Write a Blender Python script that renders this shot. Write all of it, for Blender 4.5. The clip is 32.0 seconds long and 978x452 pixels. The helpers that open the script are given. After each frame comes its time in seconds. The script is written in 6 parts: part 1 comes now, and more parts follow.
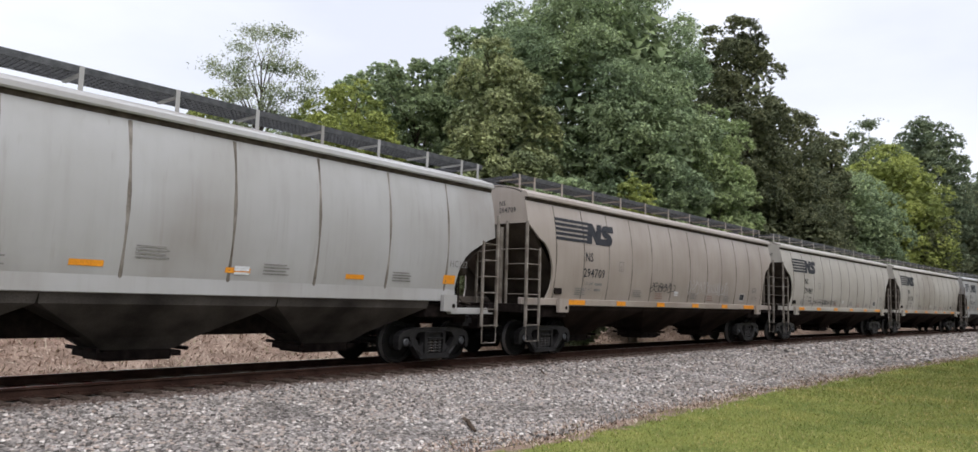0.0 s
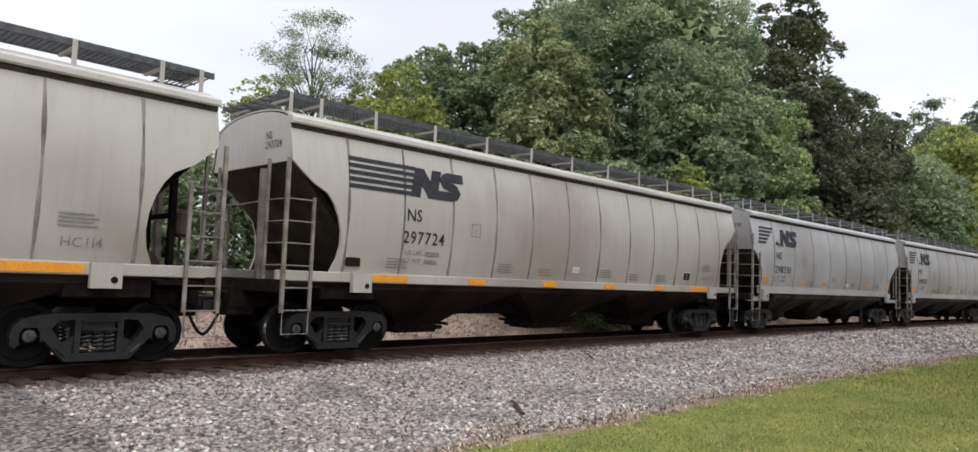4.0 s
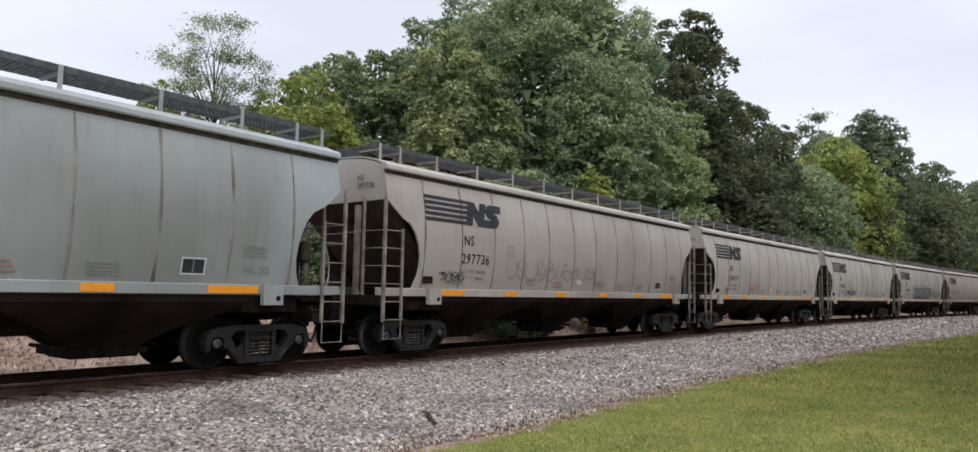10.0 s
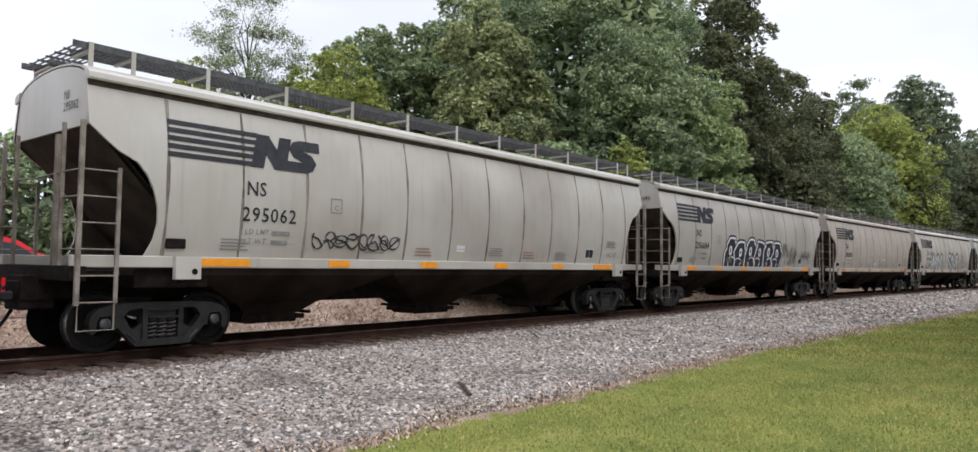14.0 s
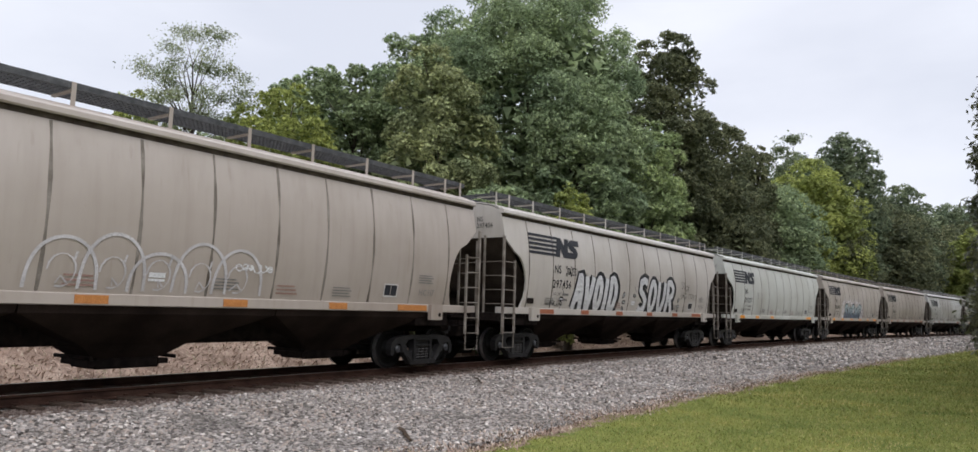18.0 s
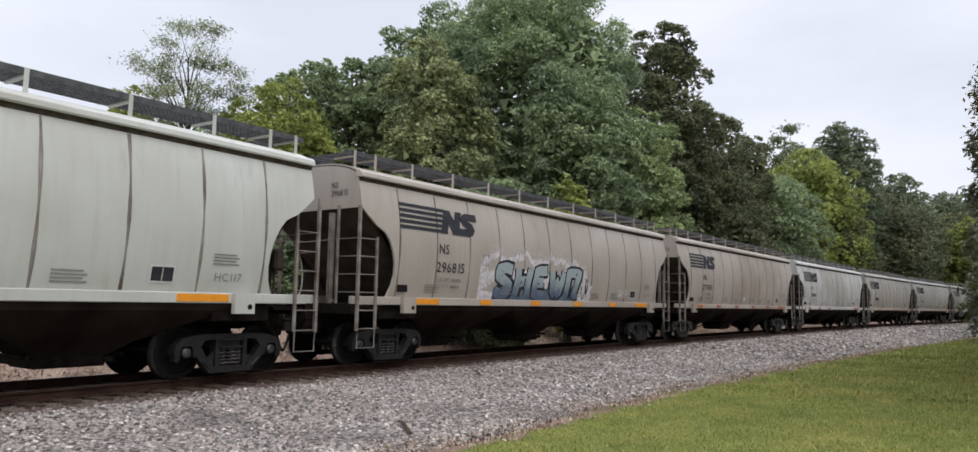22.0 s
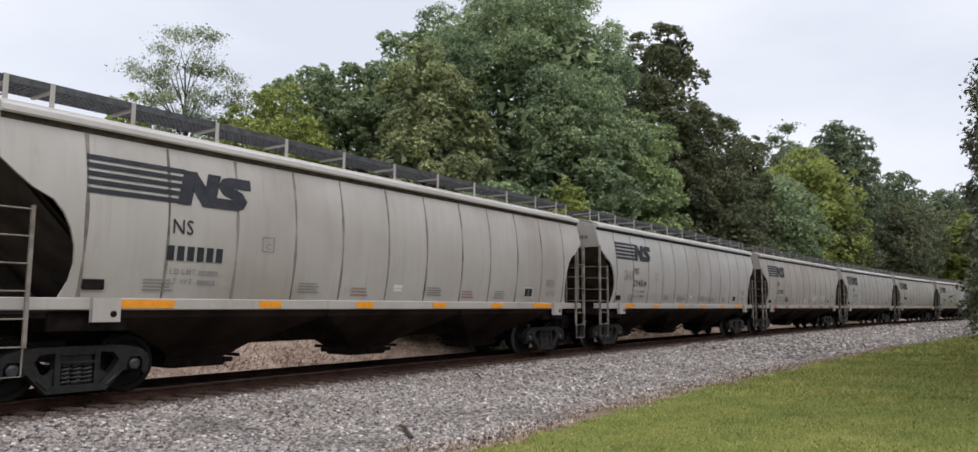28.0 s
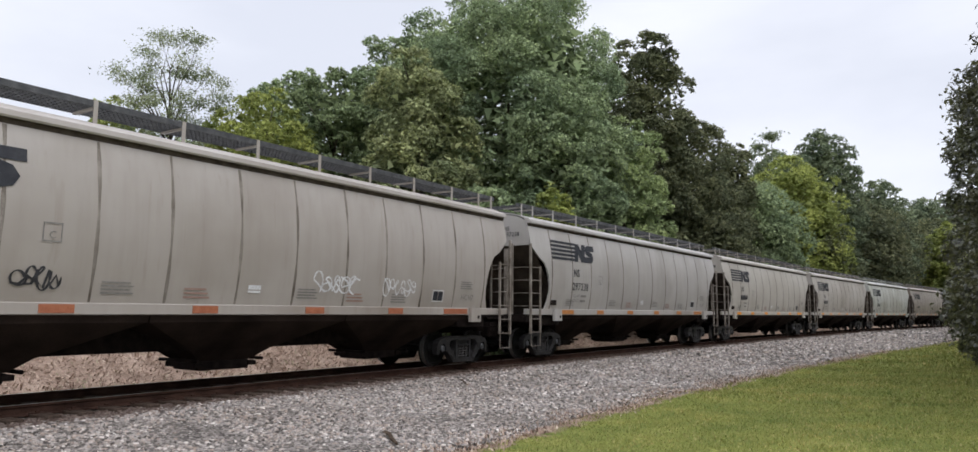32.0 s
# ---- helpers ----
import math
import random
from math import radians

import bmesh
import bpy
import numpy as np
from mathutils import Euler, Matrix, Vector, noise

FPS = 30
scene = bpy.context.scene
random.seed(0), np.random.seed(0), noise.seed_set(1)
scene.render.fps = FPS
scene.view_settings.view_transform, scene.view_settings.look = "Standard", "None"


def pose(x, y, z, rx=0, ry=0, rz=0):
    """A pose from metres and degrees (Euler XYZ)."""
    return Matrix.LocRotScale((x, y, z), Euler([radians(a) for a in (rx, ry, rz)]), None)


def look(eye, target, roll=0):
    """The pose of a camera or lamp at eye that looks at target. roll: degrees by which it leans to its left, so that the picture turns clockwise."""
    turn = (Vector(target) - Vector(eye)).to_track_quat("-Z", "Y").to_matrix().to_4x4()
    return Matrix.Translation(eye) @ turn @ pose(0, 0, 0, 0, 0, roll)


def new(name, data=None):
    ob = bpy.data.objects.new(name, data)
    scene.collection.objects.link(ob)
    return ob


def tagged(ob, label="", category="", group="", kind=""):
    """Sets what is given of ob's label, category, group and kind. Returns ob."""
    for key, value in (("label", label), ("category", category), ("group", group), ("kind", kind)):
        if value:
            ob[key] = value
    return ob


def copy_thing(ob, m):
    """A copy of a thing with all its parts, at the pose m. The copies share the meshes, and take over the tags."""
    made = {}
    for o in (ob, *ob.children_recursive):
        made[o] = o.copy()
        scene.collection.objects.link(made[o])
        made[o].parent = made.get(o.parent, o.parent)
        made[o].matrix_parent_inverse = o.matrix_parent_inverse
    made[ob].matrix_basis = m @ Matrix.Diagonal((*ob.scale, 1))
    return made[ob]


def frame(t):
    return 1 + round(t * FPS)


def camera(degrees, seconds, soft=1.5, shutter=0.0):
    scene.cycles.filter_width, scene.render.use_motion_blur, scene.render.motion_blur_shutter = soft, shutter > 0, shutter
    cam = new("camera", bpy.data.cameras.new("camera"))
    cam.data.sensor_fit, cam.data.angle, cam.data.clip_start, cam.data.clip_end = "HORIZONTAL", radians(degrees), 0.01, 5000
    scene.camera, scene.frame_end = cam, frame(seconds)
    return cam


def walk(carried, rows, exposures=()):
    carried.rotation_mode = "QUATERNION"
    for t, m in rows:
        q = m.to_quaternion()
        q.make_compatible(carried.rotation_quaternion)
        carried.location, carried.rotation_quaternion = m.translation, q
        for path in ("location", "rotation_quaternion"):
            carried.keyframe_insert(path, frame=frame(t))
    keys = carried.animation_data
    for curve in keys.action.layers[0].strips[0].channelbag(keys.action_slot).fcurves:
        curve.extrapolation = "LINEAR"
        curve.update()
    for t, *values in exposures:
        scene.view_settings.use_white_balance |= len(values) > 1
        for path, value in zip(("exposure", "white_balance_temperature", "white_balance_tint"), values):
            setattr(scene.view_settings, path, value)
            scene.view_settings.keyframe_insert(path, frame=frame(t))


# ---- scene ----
cam = camera(67.66, 32.0)
PATH = [
    (0, pose(0, 0, 1.43, 95.73, -1.64, -50.91)),
    (0.5, pose(0, 0, 1.43, 95.99, -1.57, -50.56)),
    (1, pose(0, 0, 1.43, 96.80, -1.46, -49.55)),
    (1.5, pose(0, 0, 1.43, 95.91, -0.89, -49.61)),
    (2, pose(0, 0, 1.43, 95.18, -1.19, -48.04)),
    (2.5, pose(0, 0, 1.43, 93.85, -0.93, -46.66)),
    (3, pose(0, 0, 1.43, 93.48, -1.23, -46.67)),
    (3.5, pose(0, 0, 1.43, 94.18, -1.93, -46.66)),
    (5.5, pose(0, 0, 1.43, 95.04, -1.64, -50.27)),
    (6, pose(0, 0, 1.43, 96.42, -1.51, -51.70)),
    (6.5, pose(0, 0, 1.43, 97.24, -1.55, -51.34)),
    (7, pose(0, 0, 1.43, 97.93, -1.24, -51.76)),
    (7.5, pose(0, 0, 1.43, 98.27, -0.73, -52.45)),
    (8, pose(0, 0, 1.43, 97.55, -0.52, -52.65)),
    (8.5, pose(0, 0, 1.43, 97.33, -0.84, -52.43)),
    (9, pose(0, 0, 1.43, 97.00, -1.07, -52.29)),
    (9.5, pose(0, 0, 1.43, 95.55, -0.07, -52.83)),
    (10, pose(0, 0, 1.43, 95.22, -0.99, -54.07)),
    (10.5, pose(0, 0, 1.43, 94.81, -1.15, -53.35)),
    (11, pose(0, 0, 1.43, 94.24, -1.97, -53.76)),
    (11.5, pose(0, 0, 1.43, 94.48, -1.46, -54.44)),
    (12, pose(0, 0, 1.43, 94.29, 0.03, -55.37)),
    (12.5, pose(0, 0, 1.43, 93.29, 0.19, -53.09)),
    (13, pose(0, 0, 1.43, 94.83, -2.68, -48.88)),
    (13.5, pose(0, 0, 1.43, 94.65, -1.18, -47.71)),
    (14, pose(0, 0, 1.43, 93.05, -0.75, -51.46)),
    (14.5, pose(0, 0, 1.43, 93.24, -0.14, -56.42)),
    (16.5, pose(0, 0, 1.43, 93.97, -1.41, -57.35)),
    (17, pose(0, 0, 1.43, 93.52, -1.91, -52.79)),
    (17.5, pose(0, 0, 1.43, 96.05, -2.45, -55.45)),
    (18, pose(0, 0, 1.43, 96.50, -1.60, -55.83)),
    (18.5, pose(0, 0, 1.43, 95.98, -1.05, -60.01)),
    (19, pose(0, 0, 1.43, 96.56, -0.32, -64.57)),
    (19.5, pose(0, 0, 1.43, 95.86, 0.87, -63.94)),
    (20, pose(0, 0, 1.43, 95.50, -0.11, -61.69)),
    (20.5, pose(0, 0, 1.43, 95.83, -0.74, -59.34)),
    (21, pose(0, 0, 1.43, 95.93, -1.53, -54.98)),
    (21.5, pose(0, 0, 1.43, 96.11, -2.10, -54.24)),
    (22, pose(0, 0, 1.43, 95.93, -1.04, -55.93)),
    (22.5, pose(0, 0, 1.43, 95.93, -0.56, -62.03)),
    (23, pose(0, 0, 1.43, 95.61, -0.27, -64.28)),
    (23.5, pose(0, 0, 1.43, 94.24, -0.02, -62.60)),
    (24, pose(0, 0, 1.43, 94.43, 0.15, -61.84)),
    (24.5, pose(0, 0, 1.43, 94.64, -0.28, -57.68)),
    (25, pose(0, 0, 1.43, 94.86, 0.05, -53.03)),
    (25.5, pose(0, 0, 1.43, 95.37, -0.36, -53.20)),
    (26, pose(0, 0, 1.43, 95.68, -0.47, -55.28)),
    (26.5, pose(0, 0, 1.43, 95.69, -0.04, -57.00)),
    (28.5, pose(0, 0, 1.43, 96.79, -0.71, -54.52)),
    (29, pose(0, 0, 1.43, 96.02, -1.67, -49.59)),
    (29.5, pose(0, 0, 1.43, 95.67, -2.22, -48.55)),
    (30, pose(0, 0, 1.43, 95.73, -1.74, -49.84)),
    (30.5, pose(0, 0, 1.43, 94.65, -1.56, -53.90)),
    (31, pose(0, 0, 1.43, 95.45, -1.81, -54.92)),
    (31.5, pose(0, 0, 1.43, 96.43, -1.66, -57.08)),
    (32, pose(0, 0, 1.43, 96.63, -0.47, -57.07)),
]
STOPS = [(0, 0.17), (1, 0.03), (2, 0.01), (3, 0.22), (6, 0.09), (7, 0.01), (8, -0.03), (9, 0.01), (10, 0.07), (11, 0.04), (12, 0.15), (13, 0.17), (14, 0.26), (17, 0.12), (18, 0.02), (19, 0.15), (20, 0.11), (21, 0.07), (22, 0.03), (23, 0.15), (24, 0.13), (25, 0.11), (26, 0.15), (29, -0.03), (30, 0.09), (31, 0.07), (32, 0.07)]
walk(cam, PATH, [(t, stops, 6420, 12) for t, stops in STOPS])

# ---- sky and light: an overcast afternoon ----
def sky():
    w = bpy.data.worlds.new("overcast_sky")
    w.use_nodes = True
    scene.world = w
    t = w.node_tree
    n, l = t.nodes, t.links
    bg = n["Background"]
    st = n.new("ShaderNodeTexSky")
    st.sky_type, st.sun_disc, st.sun_elevation, st.sun_rotation = "NISHITA", False, radians(53), radians(204)
    dim = n.new("ShaderNodeMix")
    dim.data_type, dim.blend_type = "RGBA", "MULTIPLY"
    dim.inputs[0].default_value = 1
    l.new(st.outputs[0], dim.inputs[6])
    dim.inputs[7].default_value = (0.1, 0.1, 0.1, 1)
    co = n.new("ShaderNodeTexCoord")
    mp = n.new("ShaderNodeMapping")
    mp.inputs["Scale"].default_value = (1, 1, 2.6)
    l.new(co.outputs["Generated"], mp.inputs[0])
    nz = n.new("ShaderNodeTexNoise")
    nz.inputs["Scale"].default_value, nz.inputs["Detail"].default_value = 2.2, 5
    l.new(mp.outputs[0], nz.inputs["Vector"])
    rp = n.new("ShaderNodeValToRGB")
    rp.color_ramp.elements[0].position, rp.color_ramp.elements[0].color = 0.33, (0.785, 0.825, 0.915, 1)
    rp.color_ramp.elements[1].position, rp.color_ramp.elements[1].color = 0.66, (0.968, 1.0, 1.075, 1)
    l.new(nz.outputs[0], rp.inputs[0])
    mx = n.new("ShaderNodeMix")
    mx.data_type = "RGBA"
    mx.inputs[0].default_value = 0.93
    l.new(dim.outputs[2], mx.inputs[6])
    l.new(rp.outputs[0], mx.inputs[7])
    # an overcast sky is brightest overhead
    sep = n.new("ShaderNodeSeparateXYZ")
    l.new(co.outputs["Generated"], sep.inputs[0])
    up = n.new("ShaderNodeMapRange")
    up.interpolation_type = "SMOOTHSTEP"
    for k, v in ((1, 0.42), (2, 0.95), (3, 1.0), (4, 2.1)):
        up.inputs[k].default_value = v
    l.new(sep.outputs[2], up.inputs[0])
    zen = n.new("ShaderNodeMix")
    zen.data_type, zen.blend_type = "RGBA", "MULTIPLY"
    zen.inputs[0].default_value = 1
    l.new(mx.outputs[2], zen.inputs[6])
    l.new(up.outputs[0], zen.inputs[7])
    l.new(zen.outputs[2], bg.inputs[0])
    bg.inputs[1].default_value = 1.0


sky()
sun = new("sun", bpy.data.lights.new("sun", "SUN"))
sun.data.energy, sun.data.angle, sun.data.color = 1.15, radians(40), (1.0, 0.97, 0.95)
sun.matrix_world = look((0, 0, 0), (0.25, 0.55, -0.80))


# ---- materials ----
def mat(name, rough=0.6, metal=0.0):
    m = bpy.data.materials.new(name)
    m.use_nodes = True
    b = m.node_tree.nodes["Principled BSDF"]
    b.inputs["Roughness"].default_value, b.inputs["Metallic"].default_value = rough, metal
    return m, m.node_tree.nodes, m.node_tree.links, b


def noise_tex(n, l, scale, detail=4, vec=None, stretch=None):
    if vec is None:
        vec = n.new("ShaderNodeTexCoord").outputs["Object"]
    if stretch:
        mp = n.new("ShaderNodeMapping")
        mp.inputs["Scale"].default_value = stretch
        l.new(vec, mp.inputs[0])
        vec = mp.outputs[0]
    t = n.new("ShaderNodeTexNoise")
    t.inputs["Scale"].default_value, t.inputs["Detail"].default_value = scale, detail
    l.new(vec, t.inputs["Vector"])
    return t.outputs[0]


def ramp(n, l, src, stops):
    r = n.new("ShaderNodeValToRGB")
    e = r.color_ramp.elements
    while len(e) < len(stops):
        e.new(0.5)
    for el, (p, c) in zip(e, stops):
        el.position, el.color = p, (*c, 1) if len(c) == 3 else c
    l.new(src, r.inputs[0])
    return r.outputs[0]


def mixc(n, l, a, b, fac=0.5, mode="MIX"):
    m = n.new("ShaderNodeMix")
    m.data_type, m.blend_type = "RGBA", mode
    for i, v in ((0, fac), (6, a), (7, b)):
        if isinstance(v, (int, float)):
            m.inputs[i].default_value = v
        elif isinstance(v, tuple):
            m.inputs[i].default_value = (*v, 1)
        else:
            l.new(v, m.inputs[i])
    return m.outputs[2]


def bump(n, l, b, src, strength=0.3, dist=0.02):
    k = n.new("ShaderNodeBump")
    k.inputs["Strength"].default_value, k.inputs["Distance"].default_value = strength, dist
    l.new(src, k.inputs["Height"])
    l.new(k.outputs[0], b.inputs["Normal"])


def mottled(name, c1, c2, scale=8, rough=0.7, metal=0.0, fine=60, relief=0.2, stretch=None, dist=0.01, spec=0.3):
    m, n, l, b = mat(name, rough, metal)
    b.inputs["Specular IOR Level"].default_value = spec
    a = noise_tex(n, l, scale, 5, stretch=stretch)
    f = noise_tex(n, l, fine, 3)
    c = ramp(n, l, a, [(0.32, c1), (0.68, c2)])
    c = mixc(n, l, c, ramp(n, l, f, [(0.3, (0.7, 0.7, 0.7)), (0.7, (1.2, 1.2, 1.2))]), 1.0, "MULTIPLY")
    l.new(c, b.inputs["Base Color"])
    bump(n, l, b, f, relief, dist)
    return m


def paint_material():
    """Weathered car paint: the tint is the object's own colour; dust, vertical rain streaks, rust specks."""
    m, n, l, b = mat("weathered_car_paint", 0.45)
    b.inputs["Specular IOR Level"].default_value = 0.75
    tint = n.new("ShaderNodeObjectInfo")
    shift = n.new("ShaderNodeVectorMath")
    shift.operation = "MULTIPLY_ADD"
    l.new(tint.outputs["Random"], shift.inputs[0])
    shift.inputs[1].default_value = (40, 23, 31)
    l.new(n.new("ShaderNodeTexCoord").outputs["Object"], shift.inputs[2])
    here = shift.outputs[0]
    big = noise_tex(n, l, 0.7, 4, here)
    soot = noise_tex(n, l, 0.22, 4, here)
    streak = noise_tex(n, l, 3.0, 5, here, (2.2, 2.2, 0.12))
    run = noise_tex(n, l, 5.0, 4, here, (1.6, 1.6, 0.05))
    speck = noise_tex(n, l, 40, 3, here)
    c = mixc(n, l, tint.outputs["Color"], ramp(n, l, big, [(0.3, (0.90, 0.885, 0.865)), (0.7, (1.06, 1.06, 1.07))]), 1.0, "MULTIPLY")
    c = mixc(n, l, c, ramp(n, l, soot, [(0.52, (1, 1, 1)), (0.68, (0.72, 0.68, 0.64))]), 0.85, "MULTIPLY")
    c = mixc(n, l, c, ramp(n, l, streak, [(0.3, (0.88, 0.865, 0.845)), (0.5, (1, 1, 1)), (0.75, (1.05, 1.05, 1.06))]), 0.5, "MULTIPLY")
    c = mixc(n, l, c, ramp(n, l, run, [(0.62, (1, 1, 1)), (0.72, (0.80, 0.76, 0.71))]), 0.45, "MULTIPLY")
    c = mixc(n, l, c, (0.20, 0.11, 0.06), ramp(n, l, speck, [(0.70, (0, 0, 0)), (0.78, (0.35, 0.35, 0.35))]))
    l.new(c, b.inputs["Base Color"])
    l.new(ramp(n, l, big, [(0.3, (0.50, 0.50, 0.50)), (0.7, (0.33, 0.33, 0.33))]), b.inputs["Roughness"])
    bump(n, l, b, noise_tex(n, l, 1.6, 3), 0.10, 0.02)
    return m


M = {}
M["paint"] = paint_material()
# underframe and bays: dirt, with the shade beneath the wagons put into the colour
M["dark_steel"] = mottled("grimy_shaded_steel", (0.007, 0.005, 0.0047), (0.022, 0.016, 0.014), 6, 0.8, spec=0.08)
M["hopper"] = mottled("dirty_shaded_hopper_steel", (0.012, 0.0085, 0.0074), (0.042, 0.030, 0.025), 0.9, 0.85, spec=0.05)
M["dirty_shaded_bay"] = mottled("dirty_shaded_bay_paint", (0.014, 0.012, 0.011), (0.100, 0.088, 0.078), 0.9, 0.8, spec=0.1)
# grimy brown, darkened for the shade in the recessed wagon ends
M["slope"] = mottled("grimy_shaded_brown_paint", (0.042, 0.033, 0.027), (0.110, 0.088, 0.072), 1.2, 0.8, spec=0.08)
M["ladder"] = mottled("dirty_ladder_paint", (0.13, 0.105, 0.084), (0.30, 0.268, 0.232), 3, 0.7, spec=0.15)
M["truck"] = mottled("greasy_cast_steel", (0.010, 0.0095, 0.0095), (0.028, 0.0265, 0.027), 7, 0.5, spec=0.35)
M["wheel"] = mottled("wheel_steel", (0.004, 0.004, 0.004), (0.010, 0.009, 0.008), 9, 0.6, 0.0, spec=0.15)
M["spring"] = mottled("worn_spring_steel", (0.035, 0.033, 0.032), (0.075, 0.070, 0.066), 9, 0.5, spec=0.25)
M["bearing"] = mottled("grey_bearing_cap", (0.022, 0.023, 0.025), (0.085, 0.088, 0.094), 16, 0.4, spec=0.4)
M["tread"] = mottled("polished_tread", (0.35, 0.34, 0.33), (0.5, 0.49, 0.48), 12, 0.3, 0.9)
M["seam"] = mottled("rusty_weld_seam", (0.10, 0.082, 0.066), (0.30, 0.27, 0.235), 2.2, 0.8, spec=0.08)
# rust brown, darkened as the shadow line below the roof lip
M["eave_shade"] = mottled("rusty_eave_shade", (0.05, 0.04, 0.032), (0.11, 0.09, 0.075), 5, 0.85, spec=0.08)
M["grating"] = mottled("galvanised_grating", (0.06, 0.062, 0.065), (0.12, 0.12, 0.124), 8, 0.5, 0.3)
M["decal"] = mottled("dark_stencil_paint", (0.018, 0.02, 0.026), (0.035, 0.036, 0.042), 6, 0.6, relief=0.05)
M["faint"] = mottled("faded_stencil_paint", (0.20, 0.19, 0.18), (0.28, 0.265, 0.25), 6, 0.7, relief=0.05)
M["orange"] = mottled("orange_reflector", (0.75, 0.27, 0.02), (0.85, 0.34, 0.03), 8, 0.4, relief=0.05)
M["rustred"] = mottled("faded_red_reflector", (0.30, 0.10, 0.05), (0.40, 0.15, 0.08), 8, 0.5, relief=0.05)
M["faint_red"] = mottled("faded_red_stencil_paint", (0.30, 0.18, 0.15), (0.36, 0.24, 0.20), 6, 0.7, relief=0.05)
M["amber"] = mottled("amber_dusty_reflector", (0.42, 0.17, 0.05), (0.52, 0.22, 0.07), 8, 0.5, relief=0.05)
M["white_tag"] = mottled("white_spray_paint", (0.62, 0.62, 0.62), (0.78, 0.78, 0.78), 4, 0.5, relief=0.05)
M["silver_tag"] = mottled("silver_spray_paint", (0.50, 0.50, 0.50), (0.66, 0.66, 0.655), 5, 0.4, relief=0.05, stretch=(0.4, 1, 2.5))
M["ink_tag"] = mottled("blue_black_spray_paint", (0.014, 0.017, 0.030), (0.035, 0.040, 0.065), 4, 0.5, relief=0.05)
M["soft_black"] = mottled("faded_black_spray_paint", (0.075, 0.07, 0.065), (0.15, 0.14, 0.13), 3, 0.6, relief=0.05)
M["black_tag"] = mottled("black_spray_paint", (0.02, 0.02, 0.022), (0.05, 0.05, 0.055), 4, 0.5, relief=0.05)
M["deep_blue_tag"] = mottled("deep_blue_spray_paint", (0.05, 0.085, 0.13), (0.16, 0.23, 0.30), 2.0, 0.5, relief=0.05)
M["haze_tag"] = mottled("pinkish_white_overspray", (0.50, 0.46, 0.46), (0.74, 0.70, 0.71), 9, 0.6, relief=0.05)
M["pale_tag"] = mottled("pale_overspray", (0.45, 0.43, 0.43), (0.62, 0.60, 0.60), 3, 0.6, relief=0.05)
M["red_tag"] = mottled("red_spray_paint", (0.45, 0.08, 0.08), (0.55, 0.14, 0.13), 4, 0.6, relief=0.05)
M["rail"] = mottled("rusty_rail_steel", (0.030, 0.016, 0.012), (0.065, 0.036, 0.026), 3, 0.8, 0.1, spec=0.08)
M["railhead"] = mottled("worn_rail_head", (0.25, 0.24, 0.23), (0.42, 0.41, 0.40), 5, 0.3, 0.9)
M["tie"] = mottled("creosoted_wood", (0.035, 0.025, 0.02), (0.09, 0.065, 0.05), 4, 0.9, stretch=(6, 0.6, 1), spec=0.08)
M["bark"] = mottled("tree_bark", (0.05, 0.04, 0.03), (0.12, 0.10, 0.08), 5, 0.9, relief=0.6, stretch=(3, 3, 0.6), spec=0.08)
M["twig"] = mottled("weathered_dead_wood", (0.05, 0.035, 0.025), (0.10, 0.075, 0.055), 9, 0.9, spec=0.08)
M["carred"] = mottled("red_car_paint", (0.55, 0.012, 0.02), (0.62, 0.02, 0.03), 2, 0.25, relief=0.0)
M["glass"] = mottled("tinted_glass", (0.02, 0.025, 0.03), (0.03, 0.035, 0.04), 2, 0.08, relief=0.0)
M["rubber"] = mottled("black_rubber", (0.012, 0.012, 0.012), (0.025, 0.025, 0.025), 9, 0.8, spec=0.08)
M["fence"] = mottled("dark_fence_steel", (0.03, 0.04, 0.035), (0.06, 0.07, 0.065), 6, 0.6)
M["chrome"] = mottled("alloy_wheel_metal", (0.45, 0.45, 0.46), (0.6, 0.6, 0.61), 6, 0.3, 0.8)


def faded_spray(name, low, high, z0, z1):
    """Spray paint blended from one colour up to another."""
    m, n, l, b = mat(name, 0.5)
    sep = n.new("ShaderNodeSeparateXYZ")
    l.new(n.new("ShaderNodeTexCoord").outputs["Object"], sep.inputs[0])
    k = n.new("ShaderNodeMapRange")
    k.inputs[1].default_value, k.inputs[2].default_value = z0, z1
    l.new(sep.outputs[2], k.inputs[0])
    add = n.new("ShaderNodeMath")
    add.operation = "MULTIPLY_ADD"
    l.new(noise_tex(n, l, 3.5, 4), add.inputs[0])
    add.inputs[1].default_value = 0.7
    sub = n.new("ShaderNodeMath")
    sub.operation = "SUBTRACT"
    l.new(k.outputs[0], sub.inputs[0])
    sub.inputs[1].default_value = 0.35
    l.new(sub.outputs[0], add.inputs[2])
    l.new(ramp(n, l, add.outputs[0], [(0.15, low), (0.75, high)]), b.inputs["Base Color"])
    return m


M["blue_tag"] = faded_spray("blue_to_teal_spray_paint", (0.095, 0.125, 0.190), (0.33, 0.39, 0.40), 1.5, 2.35)


